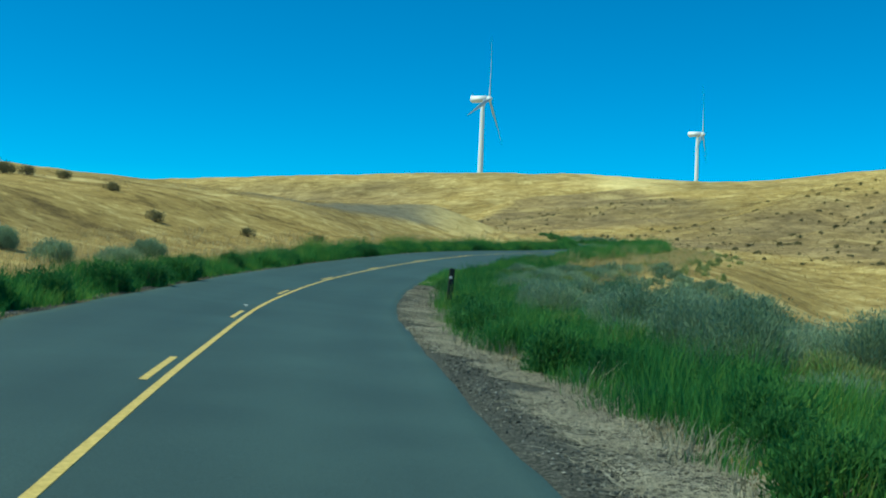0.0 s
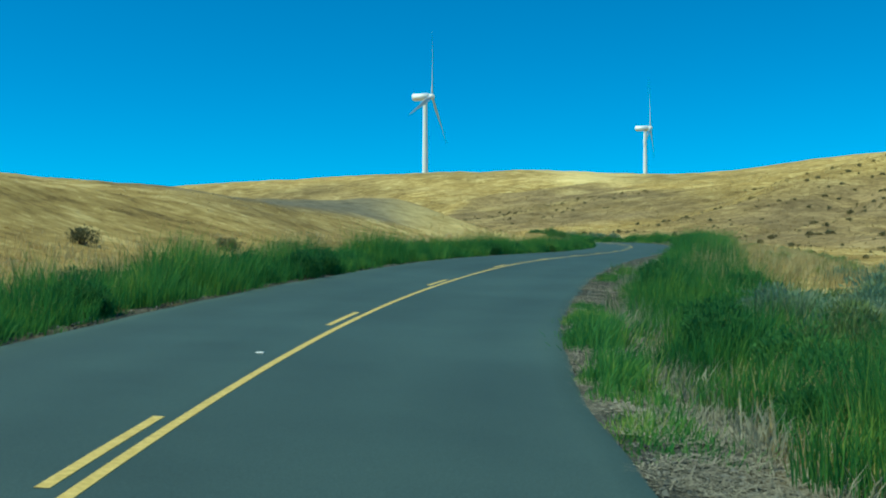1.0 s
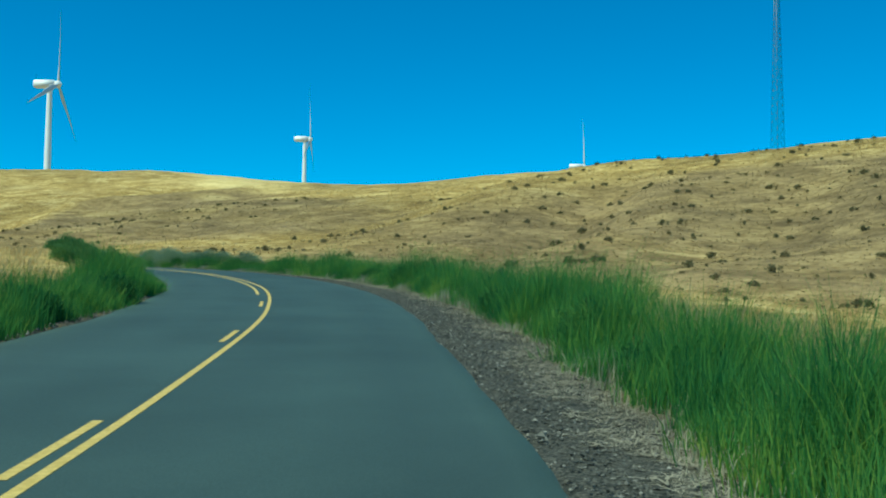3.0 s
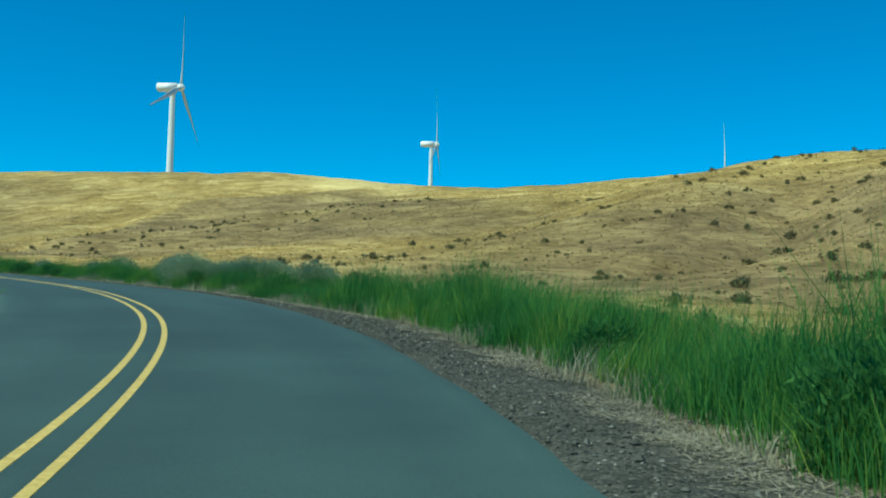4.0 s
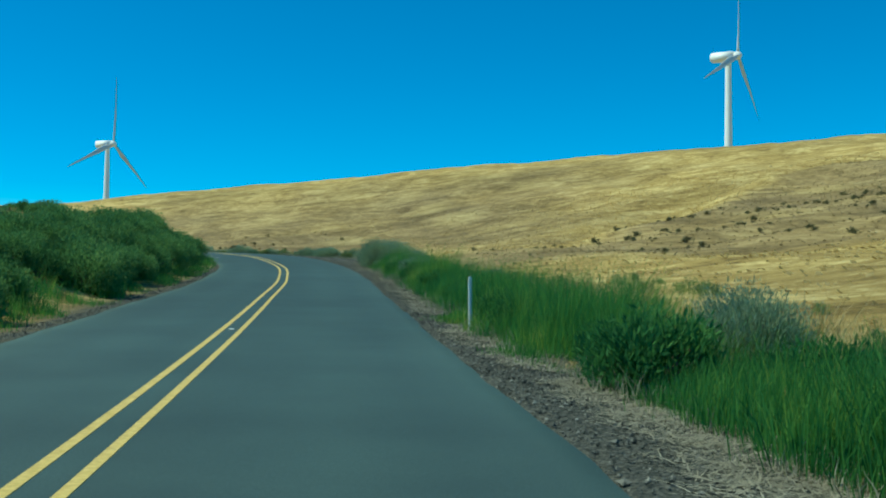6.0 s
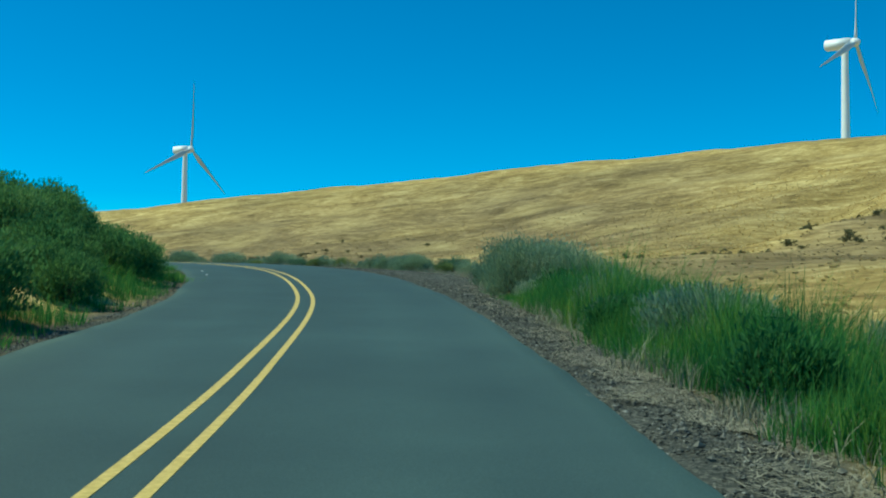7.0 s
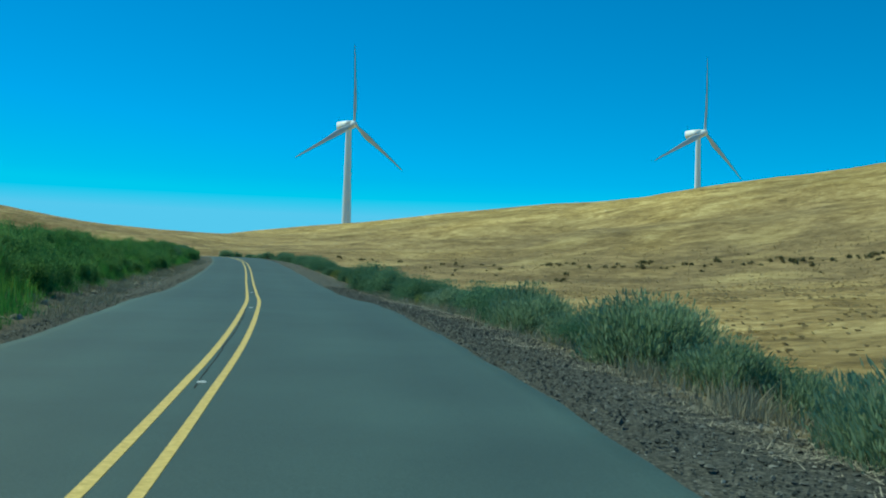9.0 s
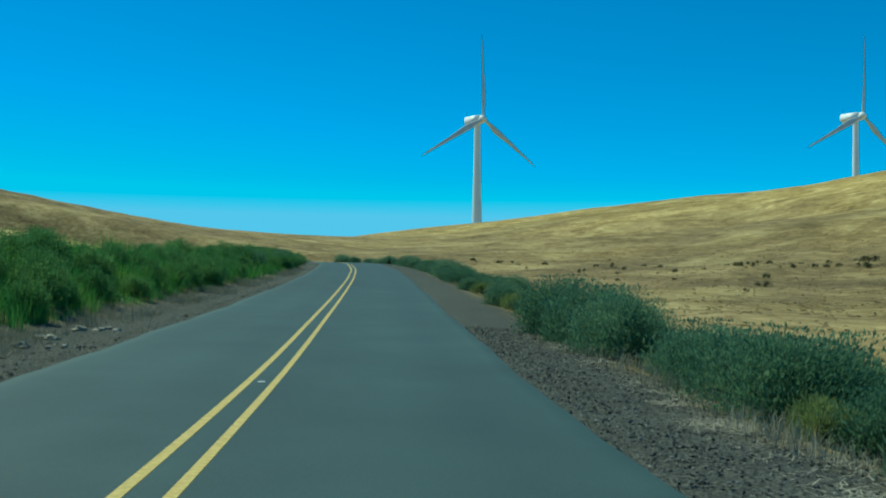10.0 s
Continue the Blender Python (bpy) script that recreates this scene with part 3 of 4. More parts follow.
def blades(name, foot, height, width, lean, material, label, category, seed=0, curl=0.35, fan=0.0):
    """Many upright blades: each a tapering, bending strip of three triangles."""
    r = np.random.default_rng(seed)
    n = len(foot)
    a = r.uniform(0, 2 * math.pi, n)
    face = np.stack([np.cos(a), np.sin(a), np.zeros(n)], 1)
    b = r.uniform(0, 2 * math.pi, n)
    tilt = np.stack([np.cos(b), np.sin(b), np.zeros(n)], 1) * (lean * r.uniform(0.2, 1.0, n) * height)[:, None]
    tilt = tilt + np.array([0.08, -0.03, 0]) * height[:, None] + fan * height[:, None]
    up = np.array([0, 0, 1.0]) * height[:, None]
    w = face * (width / 2)[:, None]
    mid = foot + up * 0.55 + tilt * curl
    tip = foot + up + tilt
    v = np.stack([foot - w, foot + w, mid - w * 0.8, mid + w * 0.8, tip], 1).reshape(-1, 3)
    k = np.arange(n)[:, None] * 5
    t = np.concatenate([k + [0, 1, 3], k + [0, 3, 2], k + [2, 3, 4]])
    ob = link(name, triangles(name, v, t), material)
    return tagged(ob, label, category, kind="stuff")


def strip(s0, s1, e0, e1, side, count, seed, gap=0.0, size=4.0):
    """Feet scattered along one verge in clumps, between two distances from the asphalt's edge."""
    r = np.random.default_rng(seed)
    m = int(count * 1.15)
    clumps = max(20, m // 80)
    cs, ce = r.uniform(s0, s1, clumps), e0 + (e1 - e0) * r.beta(1.3, 1.5, clumps)
    pick = r.integers(0, clumps, m)
    loose = r.random(m) < 0.35
    s = np.where(loose, r.uniform(s0, s1, m), cs[pick] + r.normal(0, 0.22, m))
    e = np.where(loose, r.uniform(e0, e1, m), ce[pick] + r.normal(0, 0.22, m))
    ragged = 0.30 * np.sin(s * 1.7 + seed) + 0.32 * np.sin(s * 0.63 + 2 * seed) + 0.25 * np.sin(s * 4.1 + seed)
    keep = (s > s0) & (s < s1) & (e > e0 + ragged) & (e < e1 + 1.2)
    if gap:
        keep &= (np.sin(2 * math.pi * s / size + seed) + np.sin(2 * math.pi * s / (size * 2.3) + 1.7 * seed) + r.normal(0, 0.3, m)) > -gap
    s, e = s[keep], e[keep]
    d = (RIGHT + edge_right(s) + e) if side > 0 else (-LEFT - edge_left(s) - e)
    p = along(s, d)
    p[:, 2] = ground(p[:, 0], p[:, 1]) - 0.02
    heart = along(cs[pick][keep], ((RIGHT + edge_right(s)) if side > 0 else -(LEFT + edge_left(s))) + np.sign(side) * ce[pick][keep])
    fan = np.where(loose[keep, None], 0.0, np.clip((p - heart) * 1.1, -0.6, 0.6)) * [1, 1, 0]
    return p, s, e, fan, np.where(loose, r.uniform(0.7, 1.1, m), r.uniform(0.50, 1.30, clumps)[pick])[keep]


def swell(s, seed):
    return 1.06 + 0.18 * np.sin(s * 0.9 + seed) + 0.15 * np.sin(s * 0.37 + 2.1 * seed) + 0.10 * np.sin(s * 2.3 + seed)


def meadow(name, s0, s1, e0, e1, side, count, tall, seed, material, label, wide=0.0125, lean=0.34, gap=0.0, ramp_e=0.9):
    p, s, e, fan, tuft = strip(s0, s1, e0, e1, side, count, seed, gap)
    r = np.random.default_rng(seed + 50)
    low = 0.45 + 0.55 * np.clip((e - e0) / ramp_e, 0, 1)
    ends = np.clip((s - s0) / 4, 0.3, 1) * np.clip((s1 - s) / 5, 0.3, 1)
    h = tall * swell(s, seed) * low * ends * tuft * r.uniform(0.60, 1.10, len(s))
    h = h * np.clip(1.0 + 0.34 * wobble(p[:, 0], p[:, 1], 2.6, seed) + 0.26 * wobble(p[:, 0], p[:, 1], 7.5, seed + 1), 0.40, 1.25)
    return blades(name, p, h, wide * r.uniform(0.6, 1.3, len(s)), lean, material, label, "grass", seed, fan=fan)


TALL = "tall lush green grass on the gravel verge"
meadow("tall_green_grass", 34, 74, -0.1, 3.6, 1, 50000, 0.74, 1, GREEN, TALL, 0.0115)
meadow("tall_green_grass", 70, 112, 0.0, 3.6, 1, 60000, 0.70, 2, GREEN, TALL, 0.0115)
meadow("tall_green_grass", 108, 160, 0.0, 3.0, 1, 88000, 1.02, 24, GREEN, TALL, 0.0115)
meadow("tall_green_grass", 156, 216, 0.0, 3.0, 1, 104000, 1.10, 28, GREEN, TALL, 0.0115)
meadow("tall_green_grass", 212, 262, 0.0, 3.2, 1, 80000, 0.92, 3, GREEN, TALL, 0.0115)
meadow("tall_green_grass", 258, 311, 0.0, 2.6, 1, 66000, 0.98, 25, GREEN, TALL, 0.0115)
meadow("green_verge_grass", 40, 86, 0.0, 2.2, -1, 34000, 0.62, 4, GREEN, "short green grass and weeds beside the asphalt", 0.015)
meadow("green_verge_grass", 80, 186, 0.0, 2.4, -1, 84000, 0.90, 5, GREEN, "dense green grass beside the asphalt", 0.015)
meadow("green_verge_grass", 184, 250, 0.0, 2.4, -1, 24000, 0.45, 29, GREEN, "short green weeds beside the asphalt", 0.014, gap=0.6)
meadow("green_verge_grass", 246, 330, 0.0, 3.0, -1, 44000, 0.50, 6, GREEN, "short green weeds at the foot of the bank", 0.014, gap=0.5)
meadow("green_verge_grass", 326, 372, 0.1, 4.0, -1, 30000, 0.55, 26, GREEN, "green grass on the roadside bank", 0.015)
meadow("green_verge_grass", 366, 480, 0.6, 4.4, -1, 60000, 0.75, 8, GREEN, "tall green grass on the roadside bank", 0.015)
meadow("shoulder_weeds", 76, 92, -1.15, -0.35, 1, 9000, 0.36, 13, GREEN, "low green weeds growing through the gravel", 0.014, 0.6, 0.6, 0.3)
meadow("shoulder_weeds", 262, 276, -0.5, 0.1, 1, 3500, 0.32, 14, GREEN, "low green weeds growing through the gravel", 0.013, 0.5, 0.2, 0.3)
meadow("shoulder_weeds", 100, 112, -1.0, 0.1, 1, 3500, 0.34, 30, GREEN, "low green weeds growing through the gravel", 0.013, 0.5, 0.3, 0.3)
meadow("dry_grass", 64, 90, 0.2, 4.5, 1, 7000, 0.50, 32, STRAW, "dry straw-coloured grass mixed into the green verge", 0.016)
meadow("dry_grass", 36, 200, 2.8, 9.0, 1, 36000, 0.55, 9, STRAW, "dry straw-coloured grass behind the green verge", 0.02)
meadow("dry_grass", 200, 345, 2.6, 9.0, 1, 32000, 0.45, 10, STRAW, "dry straw-coloured grass below the road", 0.02)
meadow("dry_grass", 345, 440, 0.2, 9.0, 1, 20000, 0.40, 31, STRAW, "dry straw-coloured grass among the roadside bushes", 0.02)
meadow("dry_grass", 40, 200, 2.2, 14.0, -1, 40000, 0.34, 11, STRAW, "dry golden grass on the hillside", 0.022)
meadow("dry_grass", 245, 470, 3.2, 12.0, -1, 44000, 0.38, 12, STRAW, "dry golden grass on the roadside bank", 0.02)
meadow("seeding_stalks", 90, 216, 0.8, 3.4, 1, 9000, 1.08, 15, STRAW, "tall pale seeding grass stalks among the green", 0.012, 0.22)
meadow("seeding_stalks", 212, 300, 0.8, 3.4, 1, 6000, 1.02, 16, STRAW, "tall pale seeding grass stalks among the green", 0.012, 0.22)
meadow("seeding_stalks", 56, 180, 0.8, 2.8, -1, 4500, 1.0, 17, STRAW, "tall pale seeding grass stalks among the green", 0.012, 0.22)
meadow("bleached_grass", 36, 310, -0.35, 0.6, 1, 30000, 0.30, 18, LITTER, "low bleached grass along the foot of the green verge", 0.012, 0.7, 0.0, 0.4)
meadow("bleached_grass", 310, 400, -0.4, 0.9, 1, 9000, 0.28, 19, LITTER, "low bleached grass between the sagebrush", 0.012, 0.7, 0.0, 0.4)
meadow("bleached_grass", 365, 470, -1.0, 1.2, -1, 16000, 0.30, 20, LITTER, "low bleached grass on the stony bank", 0.012, 0.7, 0.3, 0.4)


def hill_tufts(count, seed):
    """Standing dry tufts all over the open hills, sparser where the ground is grazed bare."""
    r = np.random.default_rng(seed)
    x, y = r.uniform(-190, 190, count), 30 + 430 * r.random(count)**0.8
    s, d, _ = beside(x, y)
    e = np.where(d > 0, d - RIGHT, -d - LEFT)
    patch = wobble(x, y, 7.0, 1.0) + 0.8 * wobble(x, y, 2.7, 2.0) + r.normal(0, 0.5, count)
    keep = (e > 9) & (patch > -0.1)
    x, y, patch = x[keep], y[keep], patch[keep]
    i, j = np.clip(np.searchsorted(GY[:, 0], y), 0, GY.shape[0] - 1), np.clip(np.searchsorted(GX[0], x), 0, GX.shape[1] - 1)
    bare = brown.reshape(GX.shape)[i, j] - 3.0 * (fallow.reshape(GX.shape)[i, j] > 0.3)
    z = ground(x, y) - 0.03
    for dark in (False, True):
        m = (((bare + r.normal(0, 0.12, len(bare))) > 0.45) == dark) & (bare > -1.5)
        k = int(m.sum())
        foot = np.stack([x[m], y[m], z[m]], 1)
        far = smooth(60, 240, y[m]) * 0.6 + 0.6
        tall = r.uniform(0.05, 0.13, k) * (0.8 if dark else 1.0) * far
        a = r.uniform(0, math.pi, k)
        half = np.stack([np.cos(a), np.sin(a), np.zeros(k)], 1) * (r.uniform(0.05, 0.17, k) * far)[:, None]
        top = foot + np.stack([-np.sin(a) * 0.14 * far, np.cos(a) * 0.14 * far, tall], 1)
        v = np.stack([foot - half, foot + half, top + half * 0.75, top - half * 0.8], 1).reshape(-1, 3)
        q = np.arange(k)[:, None] * 4
        ob = link("dry_grass_tufts", triangles("dry_grass_tufts", v, np.concatenate([q + [0, 1, 2], q + [0, 2, 3]])), TUFT_DARK if dark else TUFT)
        tagged(ob, "grazed brown grass tufts on the bare slope" if dark else "dry golden grass tufts covering the open hills", "grass", kind="stuff")


hill_tufts(260000, 91)


def litter(name, s0, s1, e0, e1, side, count, seed):
    """Fallen straw lying flat on the shoulder."""
    p, s, e, _, _ = strip(s0, s1, e0, e1, side, count, seed)
    r = np.random.default_rng(seed)
    n = len(p)
    a = r.uniform(0, math.pi, n)
    length = r.uniform(0.05, 0.28, n)
    run = np.stack([np.cos(a), np.sin(a), r.uniform(-0.06, 0.12, n)], 1) * length[:, None]
    across = np.stack([-np.sin(a), np.cos(a), np.zeros(n)], 1) * r.uniform(0.003, 0.007, n)[:, None]
    p[:, 2] += 0.045
    v = np.stack([p - across, p + across, p + run + across * 0.5, p + run - across * 0.5], 1).reshape(-1, 3)
    k = np.arange(n)[:, None] * 4
    return tagged(link(name, triangles(name, v, np.concatenate([k + [0, 1, 2], k + [0, 2, 3]])), LITTER), "bleached straw litter scattered over the gravel", "straw litter", kind="stuff")


litter("straw_litter", 34, 112, -1.2, 0.2, 1, 60000, 21)
litter("straw_litter", 112, 310, -0.9, 0.2, 1, 80000, 22)
litter("straw_litter", 310, 400, -0.9, 0.1, 1, 9000, 23)


def gravel(name, s0, s1, e0, e1, side, count, seed, label):
    """Loose crushed stone: a lumpy eight-sided pebble each."""
    r = np.random.default_rng(seed)
    s = r.uniform(s0, s1, count)
    e = (e0 + (e1 - e0) * r.beta(1.2, 1.4, count)) * (edge_right(s) if side > 0 else edge_left(s) + 0.4)
    p = along(s, (RIGHT + e + widened(s)) if side > 0 else (-LEFT - e))
    size = np.clip(r.lognormal(-4.25, 0.40, count), 0.006, 0.05)
    p[:, 2] = ground(p[:, 0], p[:, 1]) + size * 0.25
    six = np.array([(1, 0, 0), (0, 1, 0), (-1, 0, 0), (0, -1, 0), (0, 0, 0.7), (0, 0, -0.7)], float)
    v = p[:, None] + six[None] * size[:, None, None] * r.uniform(0.55, 1.35, (count, 6, 1)) + r.normal(0, 0.15, (count, 6, 3)) * size[:, None, None]
    f = np.array([(0, 1, 4), (1, 2, 4), (2, 3, 4), (3, 0, 4), (1, 0, 5), (2, 1, 5), (3, 2, 5), (0, 3, 5)])
    t = (np.arange(count)[:, None, None] * 6 + f[None]).reshape(-1, 3)
    return tagged(link(name, triangles(name, v.reshape(-1, 3), t), PEBBLE), label, "gravel", kind="stuff")


def pebble_material():
    m, n, l, b = blank("loose_basalt_stones", 0.9, spec=0.2)
    geo = n.new("ShaderNodeNewGeometry")
    c = ramp(n, [(0.0, (0.048, 0.052, 0.047)), (0.5, (0.092, 0.094, 0.083)), (0.85, (0.17, 0.168, 0.145)), (1.0, (0.32, 0.31, 0.27))])
    l.new(geo.outputs["Random Per Island"], c.inputs[0])
    l.new(c.outputs[0], b.inputs["Base Color"])
    return m


PEBBLE = pebble_material()
gravel("shoulder_gravel", 34, 400, -0.03, 1.1, 1, 110000, 31, "grey crushed-stone gravel along the road shoulder")
gravel("shoulder_gravel", 40, 430, -0.03, 1.1, -1, 30000, 32, "grey crushed-stone gravel along the road shoulder")


# ---- shrubs ----
def shrub_meshes(seed, tall, spread, sprigs, leaf, plume, slim=0.17, stray=0.30):
    """Woody stems and a feathery crown of narrow upright leaves in plumes of uneven height."""
    r = np.random.default_rng(seed)
    bm = bmesh.new()
    heads = []
    for k in range(int(plume)):
        a, q = r.uniform(0, 2 * math.pi), math.sqrt(r.random())
        reach = spread * q * 0.85
        h = tall * (1.0 - 0.45 * q * q) * r.uniform(0.70, 1.05)
        top = Vector((reach * math.cos(a), reach * math.sin(a), h * 0.72))
        heads.append((top, h, q, a))
        mid = Vector((top.x * 0.4, top.y * 0.4, top.z * 0.5))
        strut(bm, (0.06 * math.cos(a), 0.06 * math.sin(a), -0.05), mid, 0.022)
        strut(bm, mid, top, 0.012)
    stems = bpy.data.meshes.new("stem")
    bm.to_mesh(stems)
    bm.free()
    pick = r.integers(0, len(heads), sprigs)
    c = np.array([tuple(heads[i][0]) for i in range(len(heads))])[pick]
    lump = spread * 0.17
    off = np.clip(r.normal(0, 1, (sprigs, 3)), -1.9, 1.7) * [lump, lump, 0.20 * tall]
    base = c + off - [0, 0, 0.08 * tall]
    base[:, 2] = np.clip(base[:, 2], 0.03 * tall, None)
    out = base * [1, 1, 0]
    out /= np.linalg.norm(out, axis=1)[:, None] + 0.15
    way = out * 0.45 + [0, 0, 1.0] + r.normal(0, stray, (sprigs, 3))
    way /= np.linalg.norm(way, axis=1)[:, None]
    size = leaf * r.uniform(0.6, 1.5, sprigs)
    a = r.uniform(0, 2 * math.pi, sprigs)
    flat = np.stack([np.cos(a), np.sin(a), np.zeros(sprigs)], 1)
    w = np.cross(way, flat)
    w /= np.linalg.norm(w, axis=1)[:, None] + 1e-6
    w *= (size * slim)[:, None]
    tip, mid = base + way * size[:, None], base + way * (size * 0.5)[:, None]
    v = np.stack([base, mid - w, mid + w, tip], 1).reshape(-1, 3)
    k = np.arange(sprigs)[:, None] * 4
    return stems, triangles("foliage", v, np.concatenate([k + [0, 2, 1], k + [1, 2, 3]]))


def shrub(name, kind, material, label, group):
    t = thing(name, Matrix.Identity(4), label, "shrub", group)
    stems, leaves = kind
    link("stem", stems, BARK, t)
    link("foliage", leaves, material, t)
    return t


def plant(master, places, lo, hi, seed, sink=0.05):
    """Copies of the master shrubs on the ground at the given places, each with its own turn and size."""
    r = np.random.default_rng(seed)
    z = ground(places[:, 0], places[:, 1])
    for (x, y), g in zip(places[:, :2], z):
        k = r.uniform(lo, hi)
        m = Matrix.LocRotScale((x, y, g - sink * k), Euler((r.normal(0, 0.05), r.normal(0, 0.05), r.uniform(0, 6.28))), (k * r.uniform(0.9, 1.15), k * r.uniform(0.9, 1.15), k))
        src = master[r.integers(0, len(master))]
        c = copy_thing(src, m)
        c.matrix_basis = m


def scatter(s0, s1, e0, e1, side, count, apart, seed):
    r = np.random.default_rng(seed)
    out = []
    for _ in range(count * 30):
        s, e = r.uniform(s0, s1), r.uniform(e0, e1)
        q = along(np.array([s]), np.array([RIGHT + edge_right(s) + e if side > 0 else -LEFT - edge_left(s) - e]))[0][:2]
        if all((q[0] - a)**2 + (q[1] - b)**2 > apart**2 for a, b in out):
            out.append((q[0], q[1]))
        if len(out) == count:
            break
    return np.array(out)


SAGES = [shrub("sagebrush", shrub_meshes(100 + k, 1.1, 0.78 + 0.08 * k, 15000, 0.095, 34 + 5 * k, 0.085, 0.24), SAGE, "feathery grey-green sagebrush growing beside the road", "sagebrush along the road") for k in range(4)]
DARKS = [shrub("greasewood_bush", shrub_meshes(200 + k, 1.25, 0.85 + 0.1 * k, 20000, 0.058, 24 + 4 * k, 0.15, 0.42), SAGE_DARK, "dense dark green roadside bush with many small leaves", "dark bushes along the road") for k in range(3)]
LEAFIES = [shrub("roadside_bush", shrub_meshes(250 + k, 1.3, 0.85, 9000, 0.075, 26), LEAFY, "leafy green bush on the roadside bank", "green bushes on the bank") for k in range(2)]
TALLS = [shrub("sagebrush", shrub_meshes(120 + k, 1.9, 1.15, 24000, 0.10, 52, 0.075, 0.30), SAGE, "tall old grey-green sagebrush with feathery upright twigs", "sagebrush along the road") for k in range(2)]
RABBITS = [shrub("rabbitbrush", shrub_meshes(430 + k, 0.95, 0.70, 9000, 0.11, 30, 0.07, 0.26), RABBIT, "olive-green rabbitbrush with fine upright twigs", "rabbitbrush along the road") for k in range(3)]
WEEDS = [shrub("green_weed_clump", shrub_meshes(400 + k, 1.0, 0.62, 5200, 0.10, 24, 0.11, 0.42), WEED, "bushy dark green weed growing among the verge grass", "weeds along the road") for k in range(3)]
SCRUBS = [shrub("hill_shrub", shrub_meshes(300 + k, 0.62, 0.50, 700, 0.10, 9), SCRUB, "small dry dark shrub on the open hillside", "shrubs on the hills") for k in range(3)]
plant(RABBITS, scatter(312, 346, 0.6, 4.2, 1, 48, 0.9, 341), 0.55, 1.05, 342)
plant(RABBITS, scatter(346, 430, 0.7, 5.0, 1, 66, 1.0, 343), 0.50, 1.05, 344)
plant(RABBITS, scatter(44, 96, 2.2, 8.0, 1, 44, 1.1, 345), 0.55, 1.0, 346)
plant(RABBITS, scatter(204, 300, 1.8, 5.0, 1, 34, 1.3, 347), 0.60, 1.05, 348)
plant(DARKS, scatter(364, 400, 0.8, 4.8, 1, 22, 1.2, 349), 0.75, 1.25, 350)
plant(WEEDS, scatter(36, 74, 0.2, 3.6, 1, 60, 0.75, 241), 0.60, 0.95, 242)
plant(WEEDS, scatter(74, 120, 0.4, 3.4, 1, 40, 0.9, 243), 0.55, 0.90, 244)
plant(WEEDS, scatter(120, 310, 0.5, 2.6, 1, 110, 1.0, 245), 0.65, 1.10, 246)
plant(WEEDS, scatter(50, 180, 0.3, 2.2, -1, 70, 1.0, 247), 0.55, 0.95, 248)
plant(SAGES, scatter(40, 92, 2.4, 8.0, 1, 46, 1.2, 41), 0.55, 1.05, 42)
plant(DARKS, scatter(40, 74, 2.4, 11.0, 1, 18, 1.6, 141), 0.60, 1.05, 142)
plant(TALLS, scatter(222, 262, 2.2, 5.6, 1, 13, 2.2, 43), 0.70, 1.0, 44)
plant(DARKS, scatter(206, 262, 2.6, 6.0, 1, 10, 2.0, 143), 0.8, 1.15, 144)
plant(TALLS, scatter(309, 320, 0.7, 3.4, 1, 11, 1.2, 171), 0.75, 1.05, 172)
plant(TALLS, scatter(44, 62, 2.6, 7.5, 1, 12, 1.6, 353), 0.62, 0.90, 354)
plant(DARKS, scatter(352, 366, 3.0, 7.0, -1, 8, 1.4, 355), 0.8, 1.2, 356)
plant(TALLS, scatter(221, 234, 1.0, 4.4, 1, 9, 1.3, 351), 0.75, 1.0, 352)
plant(SAGES, scatter(296, 318, 0.9, 5.0, 1, 24, 1.0, 45), 0.65, 1.20, 46)
plant(SAGES, scatter(316, 345, 0.6, 4.2, 1, 46, 0.95, 145), 0.55, 1.15, 146)
plant(SAGES, scatter(345, 378, 0.8, 4.8, 1, 46, 0.95, 67), 0.60, 1.20, 68)
plant(SAGES, scatter(378, 430, 0.7, 4.8, 1, 30, 1.0, 69), 0.45, 1.05, 70)
plant(DARKS, scatter(362, 410, 1.0, 5.5, 1, 34, 1.3, 47), 0.60, 1.15, 48)
plant(DARKS, scatter(386, 402, 0.5, 3.0, 1, 9, 1.2, 49), 1.05, 1.4, 50)
plant(DARKS, scatter(318, 345, 1.0, 5.5, 1, 14, 1.5, 147), 0.55, 0.95, 148)
plant(DARKS, scatter(402, 450, 0.4, 5.0, 1, 34, 1.3, 51), 0.6, 1.0, 52)
plant(DARKS, scatter(450, 560, 0.5, 6.5, 1, 70, 1.4, 151), 0.8, 1.5, 152)
plant(DARKS, scatter(430, 540, 0.4, 6.5, 1, 40, 1.3, 153), 0.5, 0.9, 154)
plant(WEEDS, scatter(330, 420, 1.0, 5.0, 1, 30, 1.6, 249), 0.6, 0.9, 250)
plant(LEAFIES, scatter(262, 322, 1.2, 5.0, -1, 90, 0.95, 53), 0.70, 1.20, 54)
plant(LEAFIES, scatter(190, 208, 0.8, 4.0, -1, 14, 1.0, 59), 0.55, 0.9, 60)
plant(SAGES, scatter(255, 325, 5.0, 14.0, -1, 10, 1.7, 155), 0.45, 0.80, 156)
plant(SAGES, scatter(322, 346, 0.8, 4.0, -1, 13, 1.2, 173), 0.50, 0.80, 174)
plant(LEAFIES, scatter(348, 370, 2.6, 7.5, -1, 34, 1.1, 175), 0.60, 0.95, 176)
plant(LEAFIES, scatter(372, 440, 1.2, 4.2, -1, 80, 1.0, 63), 0.60, 1.00, 64)
plant(LEAFIES, scatter(440, 500, 0.8, 5.0, -1, 44, 1.3, 163), 0.8, 1.2, 164)
plant(SCRUBS, scatter(340, 470, 5.0, 26.0, -1, 90, 1.8, 65), 0.7, 1.3, 66)
